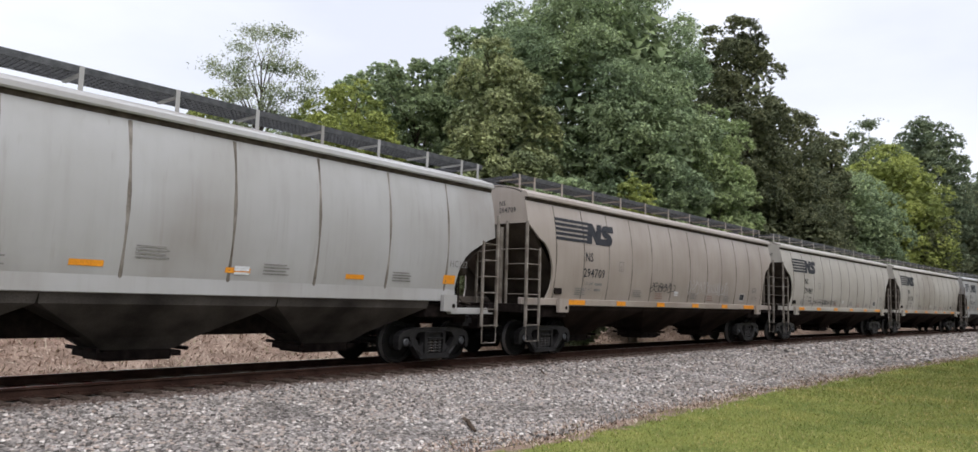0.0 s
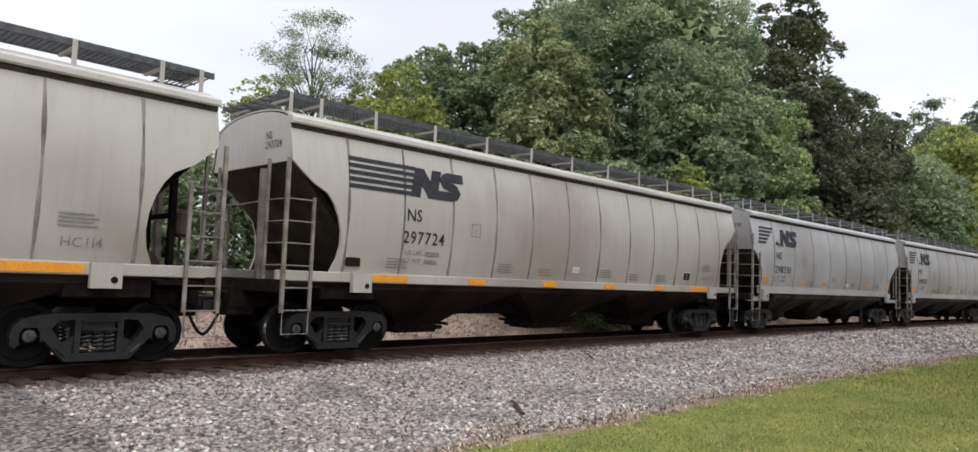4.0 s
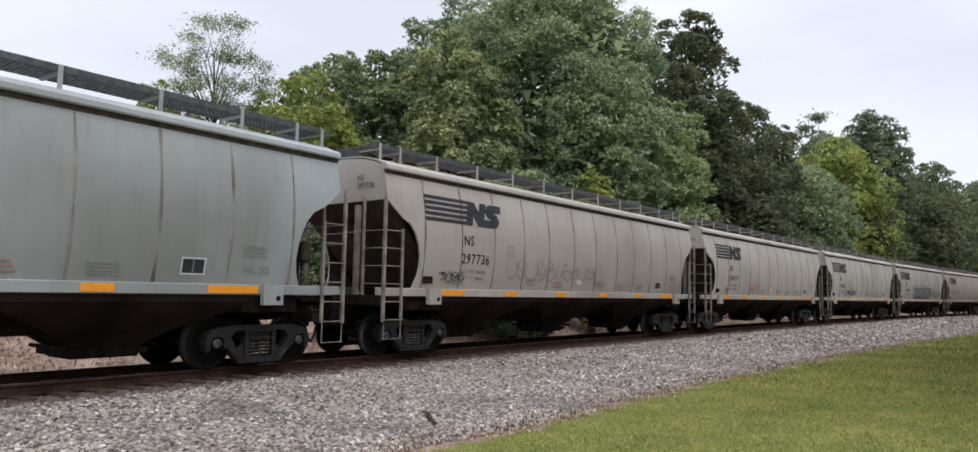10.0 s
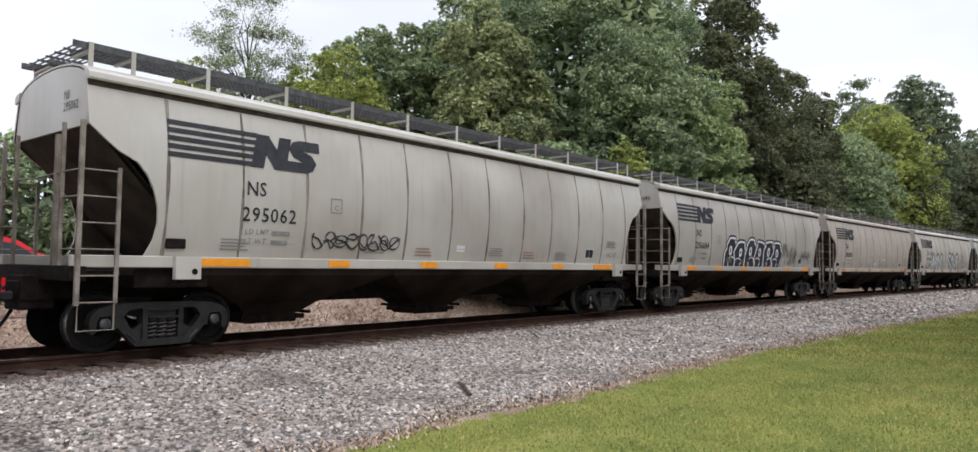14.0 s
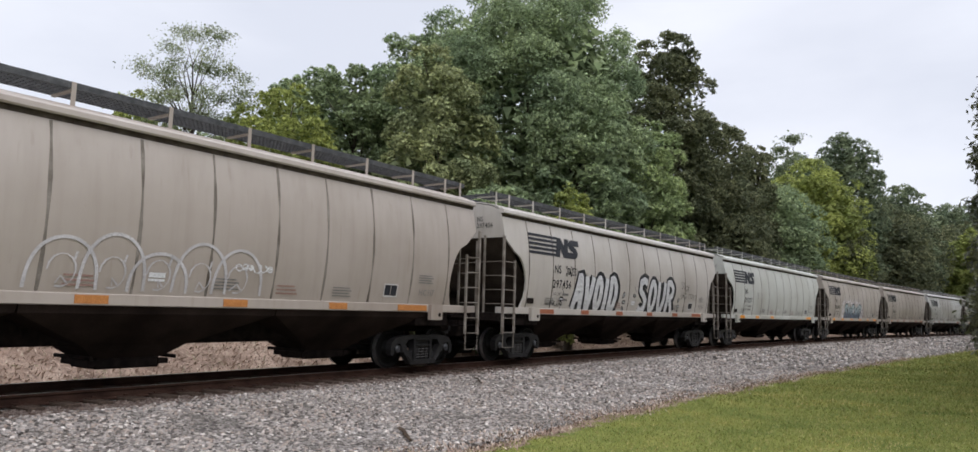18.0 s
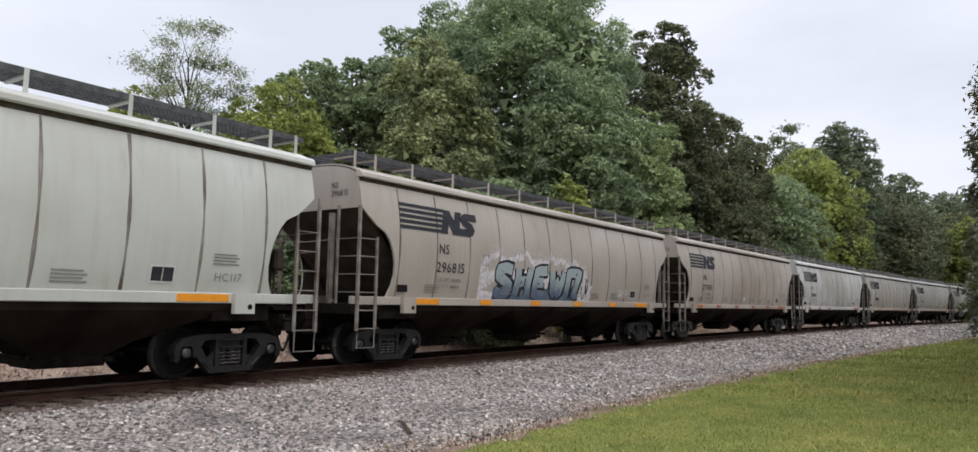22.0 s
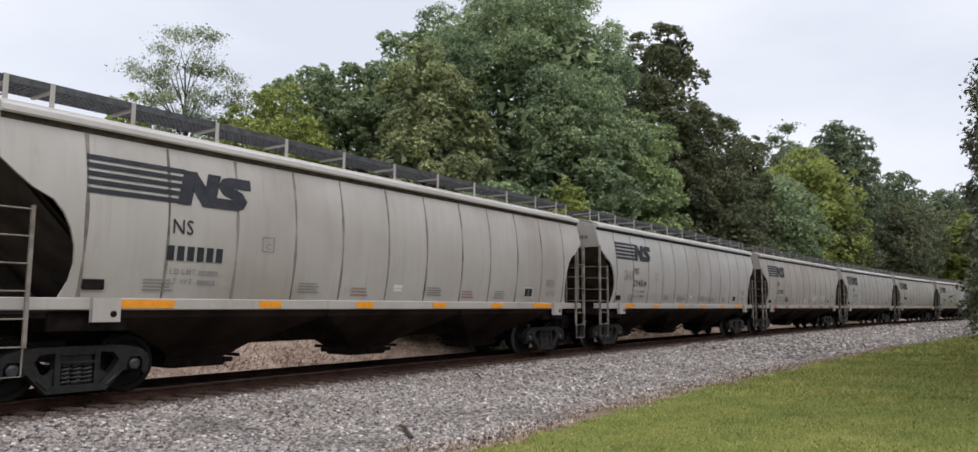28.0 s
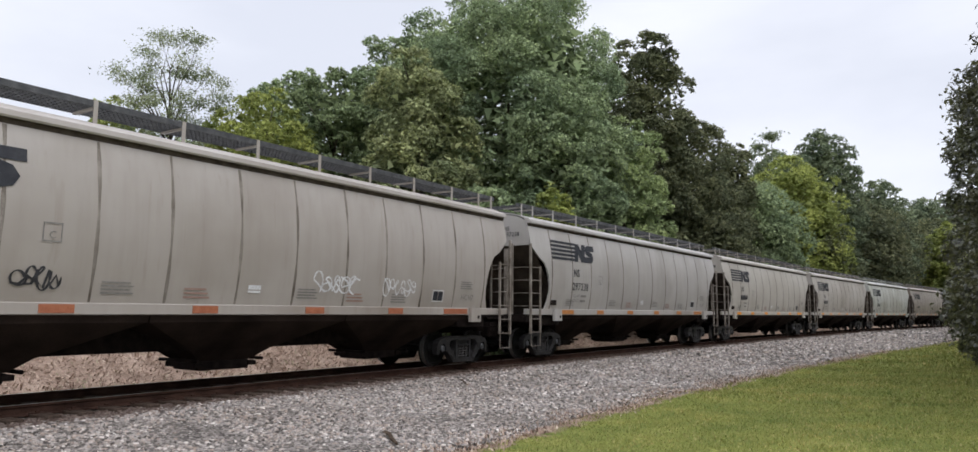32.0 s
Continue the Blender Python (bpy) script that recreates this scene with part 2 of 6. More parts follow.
def see_through(n, l, b, colour, share):
    """Thin leaves let some light through."""
    t = n.new("ShaderNodeBsdfTranslucent")
    l.new(colour, t.inputs[0])
    mx = n.new("ShaderNodeMixShader")
    mx.inputs[0].default_value = share
    l.new(b.outputs[0], mx.inputs[1])
    l.new(t.outputs[0], mx.inputs[2])
    l.new(mx.outputs[0], n["Material Output"].inputs[0])


def leaf_material(name, dark, light, rough=0.6, gloss=0.12):
    m, n, l, b = mat(name, rough)
    g = n.new("ShaderNodeNewGeometry")
    big = noise_tex(n, l, 0.35, 3)
    c = ramp(n, l, g.outputs["Random Per Island"], [(0.0, dark), (0.75, light), (1.0, tuple(min(1, v * 1.35) for v in light))])
    c = mixc(n, l, c, ramp(n, l, big, [(0.35, (0.70, 0.74, 0.72)), (0.65, (1.25, 1.2, 1.08))]), 1.0, "MULTIPLY")
    l.new(c, b.inputs["Base Color"])
    b.inputs["Specular IOR Level"].default_value = gloss
    see_through(n, l, b, c, 0.38)
    return m


def stone_material(name, stain):
    """Crushed granite; stain is the share of brown iron dust on it."""
    m, n, l, b = mat(name, 0.85)
    b.inputs["Specular IOR Level"].default_value = 0.15
    g = n.new("ShaderNodeNewGeometry")
    f = noise_tex(n, l, 60, 3)
    c = ramp(n, l, g.outputs["Random Per Island"], [(0.0, (0.066, 0.058, 0.052)), (0.30, (0.205, 0.186, 0.170)), (0.7, (0.415, 0.380, 0.348)), (0.88, (0.345, 0.275, 0.226)), (1.0, (0.74, 0.69, 0.64))])
    c = mixc(n, l, c, ramp(n, l, f, [(0.3, (0.75, 0.75, 0.75)), (0.7, (1.2, 1.2, 1.2))]), 1.0, "MULTIPLY")
    c = mixc(n, l, c, ramp(n, l, noise_tex(n, l, 0.9, 4), [(0.35, (0.86, 0.84, 0.82)), (0.65, (1.08, 1.08, 1.08))]), 1.0, "MULTIPLY")
    if stain:
        c = mixc(n, l, c, (0.080, 0.048, 0.036), stain)
    l.new(c, b.inputs["Base Color"])
    return m


def bed_material():
    m, n, l, b = mat("packed_ballast_bed", 0.9)
    b.inputs["Specular IOR Level"].default_value = 0.1
    co = n.new("ShaderNodeTexCoord").outputs["Object"]
    v = n.new("ShaderNodeTexVoronoi")
    v.inputs["Scale"].default_value = 25
    l.new(co, v.inputs["Vector"])
    c = ramp(n, l, v.outputs["Color"], [(0.1, (0.046, 0.040, 0.036)), (0.5, (0.165, 0.150, 0.136)), (0.9, (0.40, 0.365, 0.335))])
    c = mixc(n, l, c, ramp(n, l, noise_tex(n, l, 1.2, 4), [(0.3, (0.82, 0.79, 0.76)), (0.7, (1.05, 1.05, 1.05))]), 1.0, "MULTIPLY")
    l.new(c, b.inputs["Base Color"])
    bump(n, l, b, v.outputs["Distance"], 1.0, 0.04)
    return m


def ground_material():
    """Lawn, bare earth and dry brown verge, mixed by the sheet's own two masks."""
    m, n, l, b = mat("lawn_and_earth", 0.95)
    b.inputs["Specular IOR Level"].default_value = 0.1
    lawn = n.new("ShaderNodeAttribute")
    lawn.attribute_name = "lawn"
    fine = noise_tex(n, l, 30, 5)
    mid = noise_tex(n, l, 1.3, 5)
    grass = ramp(n, l, mid, [(0.3, (0.122, 0.148, 0.036)), (0.6, (0.188, 0.204, 0.050)), (0.8, (0.255, 0.240, 0.078))])
    grass = mixc(n, l, grass, ramp(n, l, fine, [(0.3, (0.5, 0.5, 0.5)), (0.7, (1.35, 1.35, 1.35))]), 1.0, "MULTIPLY")
    earth = ramp(n, l, mid, [(0.3, (0.180, 0.126, 0.094)), (0.55, (0.300, 0.218, 0.166)), (0.75, (0.400, 0.306, 0.238))])
    earth = mixc(n, l, earth, ramp(n, l, fine, [(0.3, (0.55, 0.55, 0.55)), (0.7, (1.3, 1.3, 1.3))]), 1.0, "MULTIPLY")
    edge = n.new("ShaderNodeMath")
    edge.operation = "ADD"
    l.new(lawn.outputs["Fac"], edge.inputs[0])
    wob = n.new("ShaderNodeMath")
    wob.operation = "MULTIPLY_ADD"
    l.new(noise_tex(n, l, 2.2, 6), wob.inputs[0])
    wob.inputs[1].default_value, wob.inputs[2].default_value = 1.0, -0.5
    l.new(wob.outputs[0], edge.inputs[1])
    c = mixc(n, l, earth, grass, ramp(n, l, edge.outputs[0], [(0.42, (0, 0, 0)), (0.58, (1, 1, 1))]))
    l.new(c, b.inputs["Base Color"])
    bump(n, l, b, fine, 0.8, 0.04)
    return m


def weed_material():
    m, n, l, b = mat("dry_brown_weeds", 0.9)
    g = n.new("ShaderNodeNewGeometry")
    l.new(ramp(n, l, g.outputs["Random Per Island"], [(0.0, (0.13, 0.082, 0.058)), (0.4, (0.31, 0.212, 0.158)), (0.75, (0.45, 0.345, 0.268)), (0.92, (0.55, 0.455, 0.36)), (1.0, (0.15, 0.16, 0.06))]), b.inputs["Base Color"])
    return m


def blade_material():
    m, n, l, b = mat("grass_blades", 0.7)
    g = n.new("ShaderNodeNewGeometry")
    c = ramp(n, l, g.outputs["Random Per Island"], [(0.0, (0.145, 0.172, 0.046)), (0.5, (0.245, 0.262, 0.074)), (0.85, (0.335, 0.322, 0.112)), (1.0, (0.49, 0.40, 0.20))])
    c = mixc(n, l, c, ramp(n, l, noise_tex(n, l, 0.8, 5), [(0.3, (0.72, 0.80, 0.74)), (0.5, (1, 1, 1)), (0.72, (1.35, 1.18, 1.2))]), 1.0, "MULTIPLY")
    l.new(c, b.inputs["Base Color"])
    b.inputs["Specular IOR Level"].default_value = 0.1
    return m


M["weed"], M["blade"] = weed_material(), blade_material()
M["stone"] = stone_material("granite_ballast", 0.0)
M["rusty_stone"] = stone_material("iron_stained_ballast", 0.72)
M["bed"] = bed_material()
M["ground"] = ground_material()


# ---- mesh helpers ----
def mesh_from(name, verts, faces, materials, mats=None, smooth=False):
    me = bpy.data.meshes.new(name)
    me.from_pydata([tuple(v) for v in verts], [], faces)
    for m in materials if isinstance(materials, (list, tuple)) else [materials]:
        me.materials.append(m)
    if mats is not None:
        me.polygons.foreach_set("material_index", mats)
    if smooth:
        me.polygons.foreach_set("use_smooth", [True] * len(me.polygons))
    me.update()
    return me


def place(name, me, parent=None, m=None, label=""):
    ob = new(name, me)
    if parent is not None:
        ob.parent = parent
    if m is not None:
        ob.matrix_basis = m
    if label:
        ob["label"] = label
    return ob


class Geo:
    """Collects boxes, tubes and prisms into one mesh."""

    def __init__(self):
        self.v, self.f = [], []

    def add(self, verts, faces):
        o = len(self.v)
        self.v += [tuple(p) for p in verts]
        self.f += [tuple(i + o for i in q) for q in faces]
        return self

    def box(self, x0, x1, y0, y1, z0, z1, c=0.0):
        """A box with its upright and top edges chamfered by c."""
        if c <= 0:
            self.add([(x, y, z) for z in (z0, z1) for x, y in ((x0, y0), (x1, y0), (x1, y1), (x0, y1))],
                     [(3, 2, 1, 0), (4, 5, 6, 7), (0, 1, 5, 4), (1, 2, 6, 5), (2, 3, 7, 6), (3, 0, 4, 7)])
            return self
        rings = []
        for z, k in ((z0, c), (z0 + c, 0), (z1 - c, 0), (z1, c)):
            rings.append([(x0 + c, y0 + k, z), (x1 - c, y0 + k, z), (x1 - k, y0 + c, z), (x1 - k, y1 - c, z),
                          (x1 - c, y1 - k, z), (x0 + c, y1 - k, z), (x0 + k, y1 - c, z), (x0 + k, y0 + c, z)])
        vs = [p for r in rings for p in r]
        fs = [tuple(range(7, -1, -1)), tuple(range(24, 32))]
        for r in range(3):
            for i in range(8):
                j = (i + 1) % 8
                fs.append((r * 8 + i, r * 8 + j, r * 8 + 8 + j, r * 8 + 8 + i))
        return self.add(vs, fs)

    def prism(self, pts, axis, a, b):
        """A polygon (two coordinates) drawn out along the axis from a to b."""
        n = len(pts)

        def put(p, k):
            return {"x": (k, p[0], p[1]), "y": (p[0], k, p[1]), "z": (p[0], p[1], k)}[axis]
        vs = [put(p, a) for p in pts] + [put(p, b) for p in pts]
        fs = [tuple(range(n - 1, -1, -1)), tuple(range(n, 2 * n))]
        fs += [(i, (i + 1) % n, n + (i + 1) % n, n + i) for i in range(n)]
        return self.add(vs, fs)

    def tube(self, pts, r, sides=6, closed=True):
        """A round bar through the points; r may be one radius or one per point."""
        pts = [Vector(p) for p in pts]
        rs = r if isinstance(r, (list, tuple)) else [r] * len(pts)
        rings = []
        for i, p in enumerate(pts):
            d = (pts[min(i + 1, len(pts) - 1)] - pts[max(i - 1, 0)]).normalized()
            u = d.cross(Vector((0, 0, 1)) if abs(d.z) < 0.9 else Vector((1, 0, 0))).normalized()
            w = d.cross(u)
            rings.append([p + (u * math.cos(a) + w * math.sin(a)) * rs[i] for a in [2 * math.pi * k / sides for k in range(sides)]])
        fs = [(i * sides + k, i * sides + (k + 1) % sides, (i + 1) * sides + (k + 1) % sides, (i + 1) * sides + k) for i in range(len(pts) - 1) for k in range(sides)]
        if closed:
            fs += [tuple(range(sides - 1, -1, -1)), tuple(range((len(pts) - 1) * sides, len(pts) * sides))]
        return self.add([p for r_ in rings for p in r_], fs)

    def disc(self, c, axis, profile, sides=24):
        """A turned body: profile is (distance along the axis, radius) pairs."""
        rings = []
        for d, r in profile:
            ring = []
            for k in range(sides):
                a = 2 * math.pi * k / sides
                q = {"y": (c[0] + r * math.cos(a), c[1] + d, c[2] + r * math.sin(a)), "z": (c[0] + r * math.cos(a), c[1] + r * math.sin(a), c[2] + d),
                     "x": (c[0] + d, c[1] + r * math.cos(a), c[2] + r * math.sin(a))}[axis]
                ring.append(q)
            rings.append(ring)
        n = len(rings)
        fs = [(i * sides + k, (i + 1) * sides + k, (i + 1) * sides + (k + 1) % sides, i * sides + (k + 1) % sides) for i in range(n - 1) for k in range(sides)]
        fs += [tuple(range(sides)), tuple(range(n * sides - 1, (n - 1) * sides - 1, -1))]
        return self.add([p for r in rings for p in r], fs)

    def mesh(self, name, material, smooth=False):
        return mesh_from(name, self.v, self.f, material, smooth=smooth)


# ---- the line of the track ----
TRACK_Y, BEND, BEND_END = 12.53, 0.00153, 170.0


def track(s):
    """The centre line at s metres along it: x, y, heading."""
    if s <= 0:
        return s, TRACK_Y, 0.0
    k = min(s, BEND_END)
    x, y, h = math.sin(BEND * k) / BEND, TRACK_Y - (1 - math.cos(BEND * k)) / BEND, -BEND * k
    if s > BEND_END:
        x, y = x + (s - BEND_END) * math.cos(h), y + (s - BEND_END) * math.sin(h)
    return x, y, h


def beside(s, off, z=0.0):
    """A point at off metres from the centre line, on the camera's side of it."""
    x, y, h = track(s)
    return (x + off * math.sin(h), y - off * math.cos(h), z)


def along(x, y):
    """Distance along and beside the track of a place (arrays)."""
    cy = TRACK_Y - 1 / BEND
    th = np.arctan2(x, y - cy)
    s, off = th / BEND, 1 / BEND - np.hypot(x, y - cy)
    s, off = np.where(x < 0, x, s), np.where(x < 0, TRACK_Y - y, off)
    ex, ey, eh = track(BEND_END)
    far = s > BEND_END
    dx, dy = x - ex, y - ey
    s = np.where(far, BEND_END + dx * math.cos(eh) + dy * math.sin(eh), s)
    off = np.where(far, dx * math.sin(eh) - dy * math.cos(eh), off)
    return s, off


def toe(s):
    """Where the ballast ends on the lawn's side."""
    return 6.3 + 1.9 * np.clip((np.asarray(s) - 16) / 40, 0, 1) ** 1.3


def smooth01(v):
    v = np.clip(v, 0, 1)
    return v * v * (3 - 2 * v)


def ground_z(x, y):
    s, off = along(np.asarray(x, float), np.asarray(y, float))
    t = toe(s)
    z = np.where(off > 0, -0.50 + 0.32 * smooth01((off - t) / 9.0), -0.62 + (0.92 + 0.40 * smooth01((s - 13) / 9)) * smooth01((-off - 4.4) / 4.2))
    z = z - 0.35 * (1 - smooth01((np.abs(off) - np.where(off > 0, t - 0.6, 3.2)) / 0.8))
    z = z + 0.035 * np.sin(x * 0.9 + y * 0.4) * np.sin(y * 0.7 - x * 0.3) * (np.abs(off) > 3)
    return z


def bed_z(s, off):
    a = np.abs(off)
    t = np.where(off > 0, toe(s), 4.2)
    low = np.where(off > 0, -0.50, -0.62)
    k = np.clip((a - 1.5) / (t - 1.5), 0, None)
    return np.where(k <= 1, -0.195 + (low + 0.195) * (0.75 * k + 0.25 * k * k), low - 0.5 * (k - 1) * t)


def build_ground():
    def steps(a, b, c, d, fine):
        out = list(np.arange(b, c, fine))
        lo, hi, k = b, c, fine
        left, right = [], []
        while lo > a:
            k *= 1.35
            lo -= k
            left.append(lo)
        k = fine
        while hi < d:
            right.append(hi)
            k *= 1.35
            hi += k
        return np.array(left[::-1] + out + right + [hi])
    xs, ys = steps(-2500, -8, 80, 2500, 0.5), steps(-2500, -12, 40, 2500, 0.5)
    X, Y = np.meshgrid(xs, ys)
    Z = ground_z(X, Y)
    nx, ny = len(xs), len(ys)
    faces = [(j * nx + i, j * nx + i + 1, (j + 1) * nx + i + 1, (j + 1) * nx + i) for j in range(ny - 1) for i in range(nx - 1)]
    me = mesh_from("ground", np.stack([X.ravel(), Y.ravel(), Z.ravel()], 1), faces, M["ground"], smooth=True)
    s, off = along(X.ravel(), Y.ravel())
    lawn = np.clip((off - toe(s)) / 1.1 + 0.12, 0, 1)
    shade = np.min([np.hypot(X.ravel() - cx, Y.ravel() - cy) - r for cx, cy, r in ((14.3, -5.8, 3.3), (21.8, -5.0, 3.4), (30, -4.9, 3.6), (40, -4.3, 3.4))], axis=0)
    lawn = np.minimum(lawn, np.clip(shade / 1.4 + 0.35, 0, 1))
    lawn = np.where(off < -14, np.clip((-off - 14) / 8, 0, 0.55), lawn)
    me.attributes.new("lawn", "FLOAT", "POINT").data.foreach_set("value", lawn)
    tagged(place("ground", me), "mown green lawn and brown bare earth beside the railway", "ground", kind="structure")


def build_bed():
    ss = np.concatenate([np.arange(-400, -10, 10), np.arange(-10, 70, 0.6), np.arange(70, 640, 10)])
    offs = np.concatenate([np.arange(-5.2, -1.5, 0.4), np.arange(-1.5, 1.6, 0.5), np.arange(1.8, 9.4, 0.3)])
    vs = []
    for s in ss:
        for o in offs:
            wob = 0.05 * noise.noise((s * 0.7, o * 0.7, 0)) + 0.03 * noise.noise((s * 2.1, o * 2.1, 3))
            oo = o + 0.35 * noise.noise((s * 0.5, 7, 0)) * (o > 5)
            vs.append(beside(s, o, float(bed_z(np.array(s), np.array(oo))) + wob * (abs(o) > 1.4)))
    w = len(offs)
    fs = [(j * w + i, (j + 1) * w + i, (j + 1) * w + i + 1, j * w + i + 1) for j in range(len(ss) - 1) for i in range(w - 1)]
    ob = tagged(place("ballast_bed", mesh_from("ballast_bed", vs, fs, M["bed"], smooth=True)), "pale grey crushed granite ballast under the rails", "ballast", kind="structure")
    return ob


def build_rails():
    prof = [(-0.07, -0.17), (0.07, -0.17), (0.07, -0.155), (0.012, -0.135), (0.012, -0.05), (0.036, -0.035), (0.036, -0.006), (0.028, 0), (-0.028, 0), (-0.036, -0.006), (-0.036, -0.035), (-0.012, -0.05), (-0.012, -0.135), (-0.07, -0.155)]
    ss = np.concatenate([np.arange(-400, -10, 10), np.arange(-10, 120, 2), np.arange(120, 640, 8)])
    n = len(prof)
    for side in (1, -1):
        vs = [beside(s, side * 0.7535 + a, b) for s in ss for a, b in prof]
        fs, mi = [], []
        for j in range(len(ss) - 1):
            for i in range(n):
                k = (i + 1) % n
                fs.append((j * n + i, j * n + k, (j + 1) * n + k, (j + 1) * n + i))
                mi.append(1 if i == 7 else 0)
        tagged(place("rail", mesh_from("rail", vs, fs, [M["rail"], M["railhead"]], mi)), "rusty brown steel rail with a worn bright head", "rail", "rails of the track", "structure")


build_ground()
BED = build_bed()
build_rails()


# ---- covered hopper wagons ----
EAVE, SILL_TOP, SILL_LOW, HALF = 4.06, 1.50, 1.32, 8.32


def width_at(z):
    """Half width of the barrel-shaped side at a height."""
    return 1.60 - 0.10 * (z - 2.65) ** 2


ROUND_END = [(EAVE, 8.32), (3.40, 8.32), (3.22, 8.12), (3.04, 7.90), (2.99, 7.80), (2.90, 7.62), (2.72, 7.47), (2.50, 7.36), (2.25, 7.29), (2.0, 7.27), (1.75, 7.31), (SILL_TOP, 7.42)]
ARCH_END = [(EAVE, 7.70), (2.88, 7.70), (2.80, 7.45), (2.62, 7.08), (2.48, 6.82), (2.35, 6.66), (2.15, 6.53), (1.96, 6.46), (1.70, 6.42), (SILL_TOP, 6.40)]
ARCH_LEAD = [(EAVE, 7.70), (2.88, 7.70), (2.80, 7.56), (2.62, 7.38), (2.48, 7.24), (2.35, 7.13), (2.15, 7.03), (1.96, 6.98), (1.70, 6.95), (SILL_TOP, 6.94)]   # the leading end
SHORT = 0.62   # by how much the arched kind is shorter at each end


def half_at(z, outline):
    zs, xs = [p[0] for p in outline][::-1], [p[1] for p in outline][::-1]
    return float(np.interp(z, zs, xs))


def side_mesh(outline, sgn, lead):
    """One curved side sheet, 5 cm thick, cut away below its ends."""
    zs = sorted({p[0] for p in outline} | set(np.linspace(SILL_TOP, EAVE, 12)))
    cols = 15
    vs, fs = [], []
    for layer in (0.0, 0.05):
        for z in zs:
            a, b = -half_at(z, lead), half_at(z, outline)
            for i in range(cols):
                vs.append((a + (b - a) * i / (cols - 1), sgn * (width_at(z) - layer), z))
    n = len(zs)
    for layer in (0, 1):
        o = layer * n * cols
        for j in range(n - 1):
            for i in range(cols - 1):
                q = (o + j * cols + i, o + j * cols + i + 1, o + (j + 1) * cols + i + 1, o + (j + 1) * cols + i)
                fs.append(q if (layer == 0) == (sgn < 0) else q[::-1])
    # the rim at each end has corners of its own, so that its edge stays hard
    m = n * cols
    for i in (0, cols - 1):
        o = len(vs)
        for j in range(n):
            vs += [vs[j * cols + i], vs[m + j * cols + i]]
        fs += [(o + 2 * j, o + 2 * j + 2, o + 2 * j + 3, o + 2 * j + 1) for j in range(n - 1)]
    # inner faces take the dark brown: grime, and the shade inside as colour
    inner = (n - 1) * (cols - 1)
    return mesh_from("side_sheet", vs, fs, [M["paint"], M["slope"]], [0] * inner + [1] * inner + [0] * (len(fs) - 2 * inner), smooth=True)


def end_mesh(low, deep):
    """End wall and the sloping floor under it, for the end at +x."""
    g = Geo()
    w = width_at(EAVE) - 0.03
    top = [(w * math.cos(a), EAVE + 0.34 * math.sin(a)) for a in np.linspace(0, math.pi, 13)]
    wl = width_at(low) - 0.06
    g.prism([(-wl, low), (wl, low)] + top, "x", 8.24, 8.30)
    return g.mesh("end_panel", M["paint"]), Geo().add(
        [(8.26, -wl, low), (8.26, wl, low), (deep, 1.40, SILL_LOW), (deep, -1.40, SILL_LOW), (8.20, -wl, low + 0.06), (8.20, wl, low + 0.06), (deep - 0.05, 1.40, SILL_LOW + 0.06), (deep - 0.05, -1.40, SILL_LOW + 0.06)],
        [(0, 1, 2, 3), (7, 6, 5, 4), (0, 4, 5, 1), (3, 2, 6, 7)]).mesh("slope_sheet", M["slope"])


def roof_mesh(half):
    w = width_at(EAVE) + 0.02
    g = Geo()
    arc = [(w * math.cos(a), EAVE + 0.05 + 0.34 * math.sin(a)) for a in np.linspace(0, math.pi, 15)]
    inner = [(p[0] * 0.98, p[1] - 0.03) for p in arc[::-1]]
    g.prism(arc + inner, "x", 0.02 - half, half - 0.02)
    return g.mesh("roof", M["paint"])


def chord_mesh(sgn, half):
    """The roof's overhanging edge."""
    w = width_at(EAVE)
    pts = [(sgn * (w - 0.06), EAVE + 0.02), (sgn * (w + 0.10), EAVE - 0.01), (sgn * (w + 0.115), EAVE + 0.02), (sgn * (w + 0.10), EAVE + 0.10), (sgn * (w + 0.03), EAVE + 0.15), (sgn * (w - 0.10), EAVE + 0.17)]
    return Geo().prism(pts if sgn > 0 else pts[::-1], "x", -half - 0.01, half + 0.01).mesh("roof_edge", M["paint"])


def eave_shade_mesh(sgn, half):
    """A dark strip under the roof's edge: the lip's shadow and rust, put into its colour."""
    w = width_at(EAVE)
    pts = [(sgn * (w - 0.03), EAVE - 0.09), (sgn * (w + 0.022), EAVE - 0.09), (sgn * (w + 0.045), EAVE - 0.04), (sgn * (w + 0.045), EAVE + 0.005), (sgn * (w - 0.03), EAVE + 0.005)]
    return Geo().prism(pts if sgn > 0 else pts[::-1], "x", 0.01 - half, half - 0.01).mesh("eave_angle", M["eave_shade"])


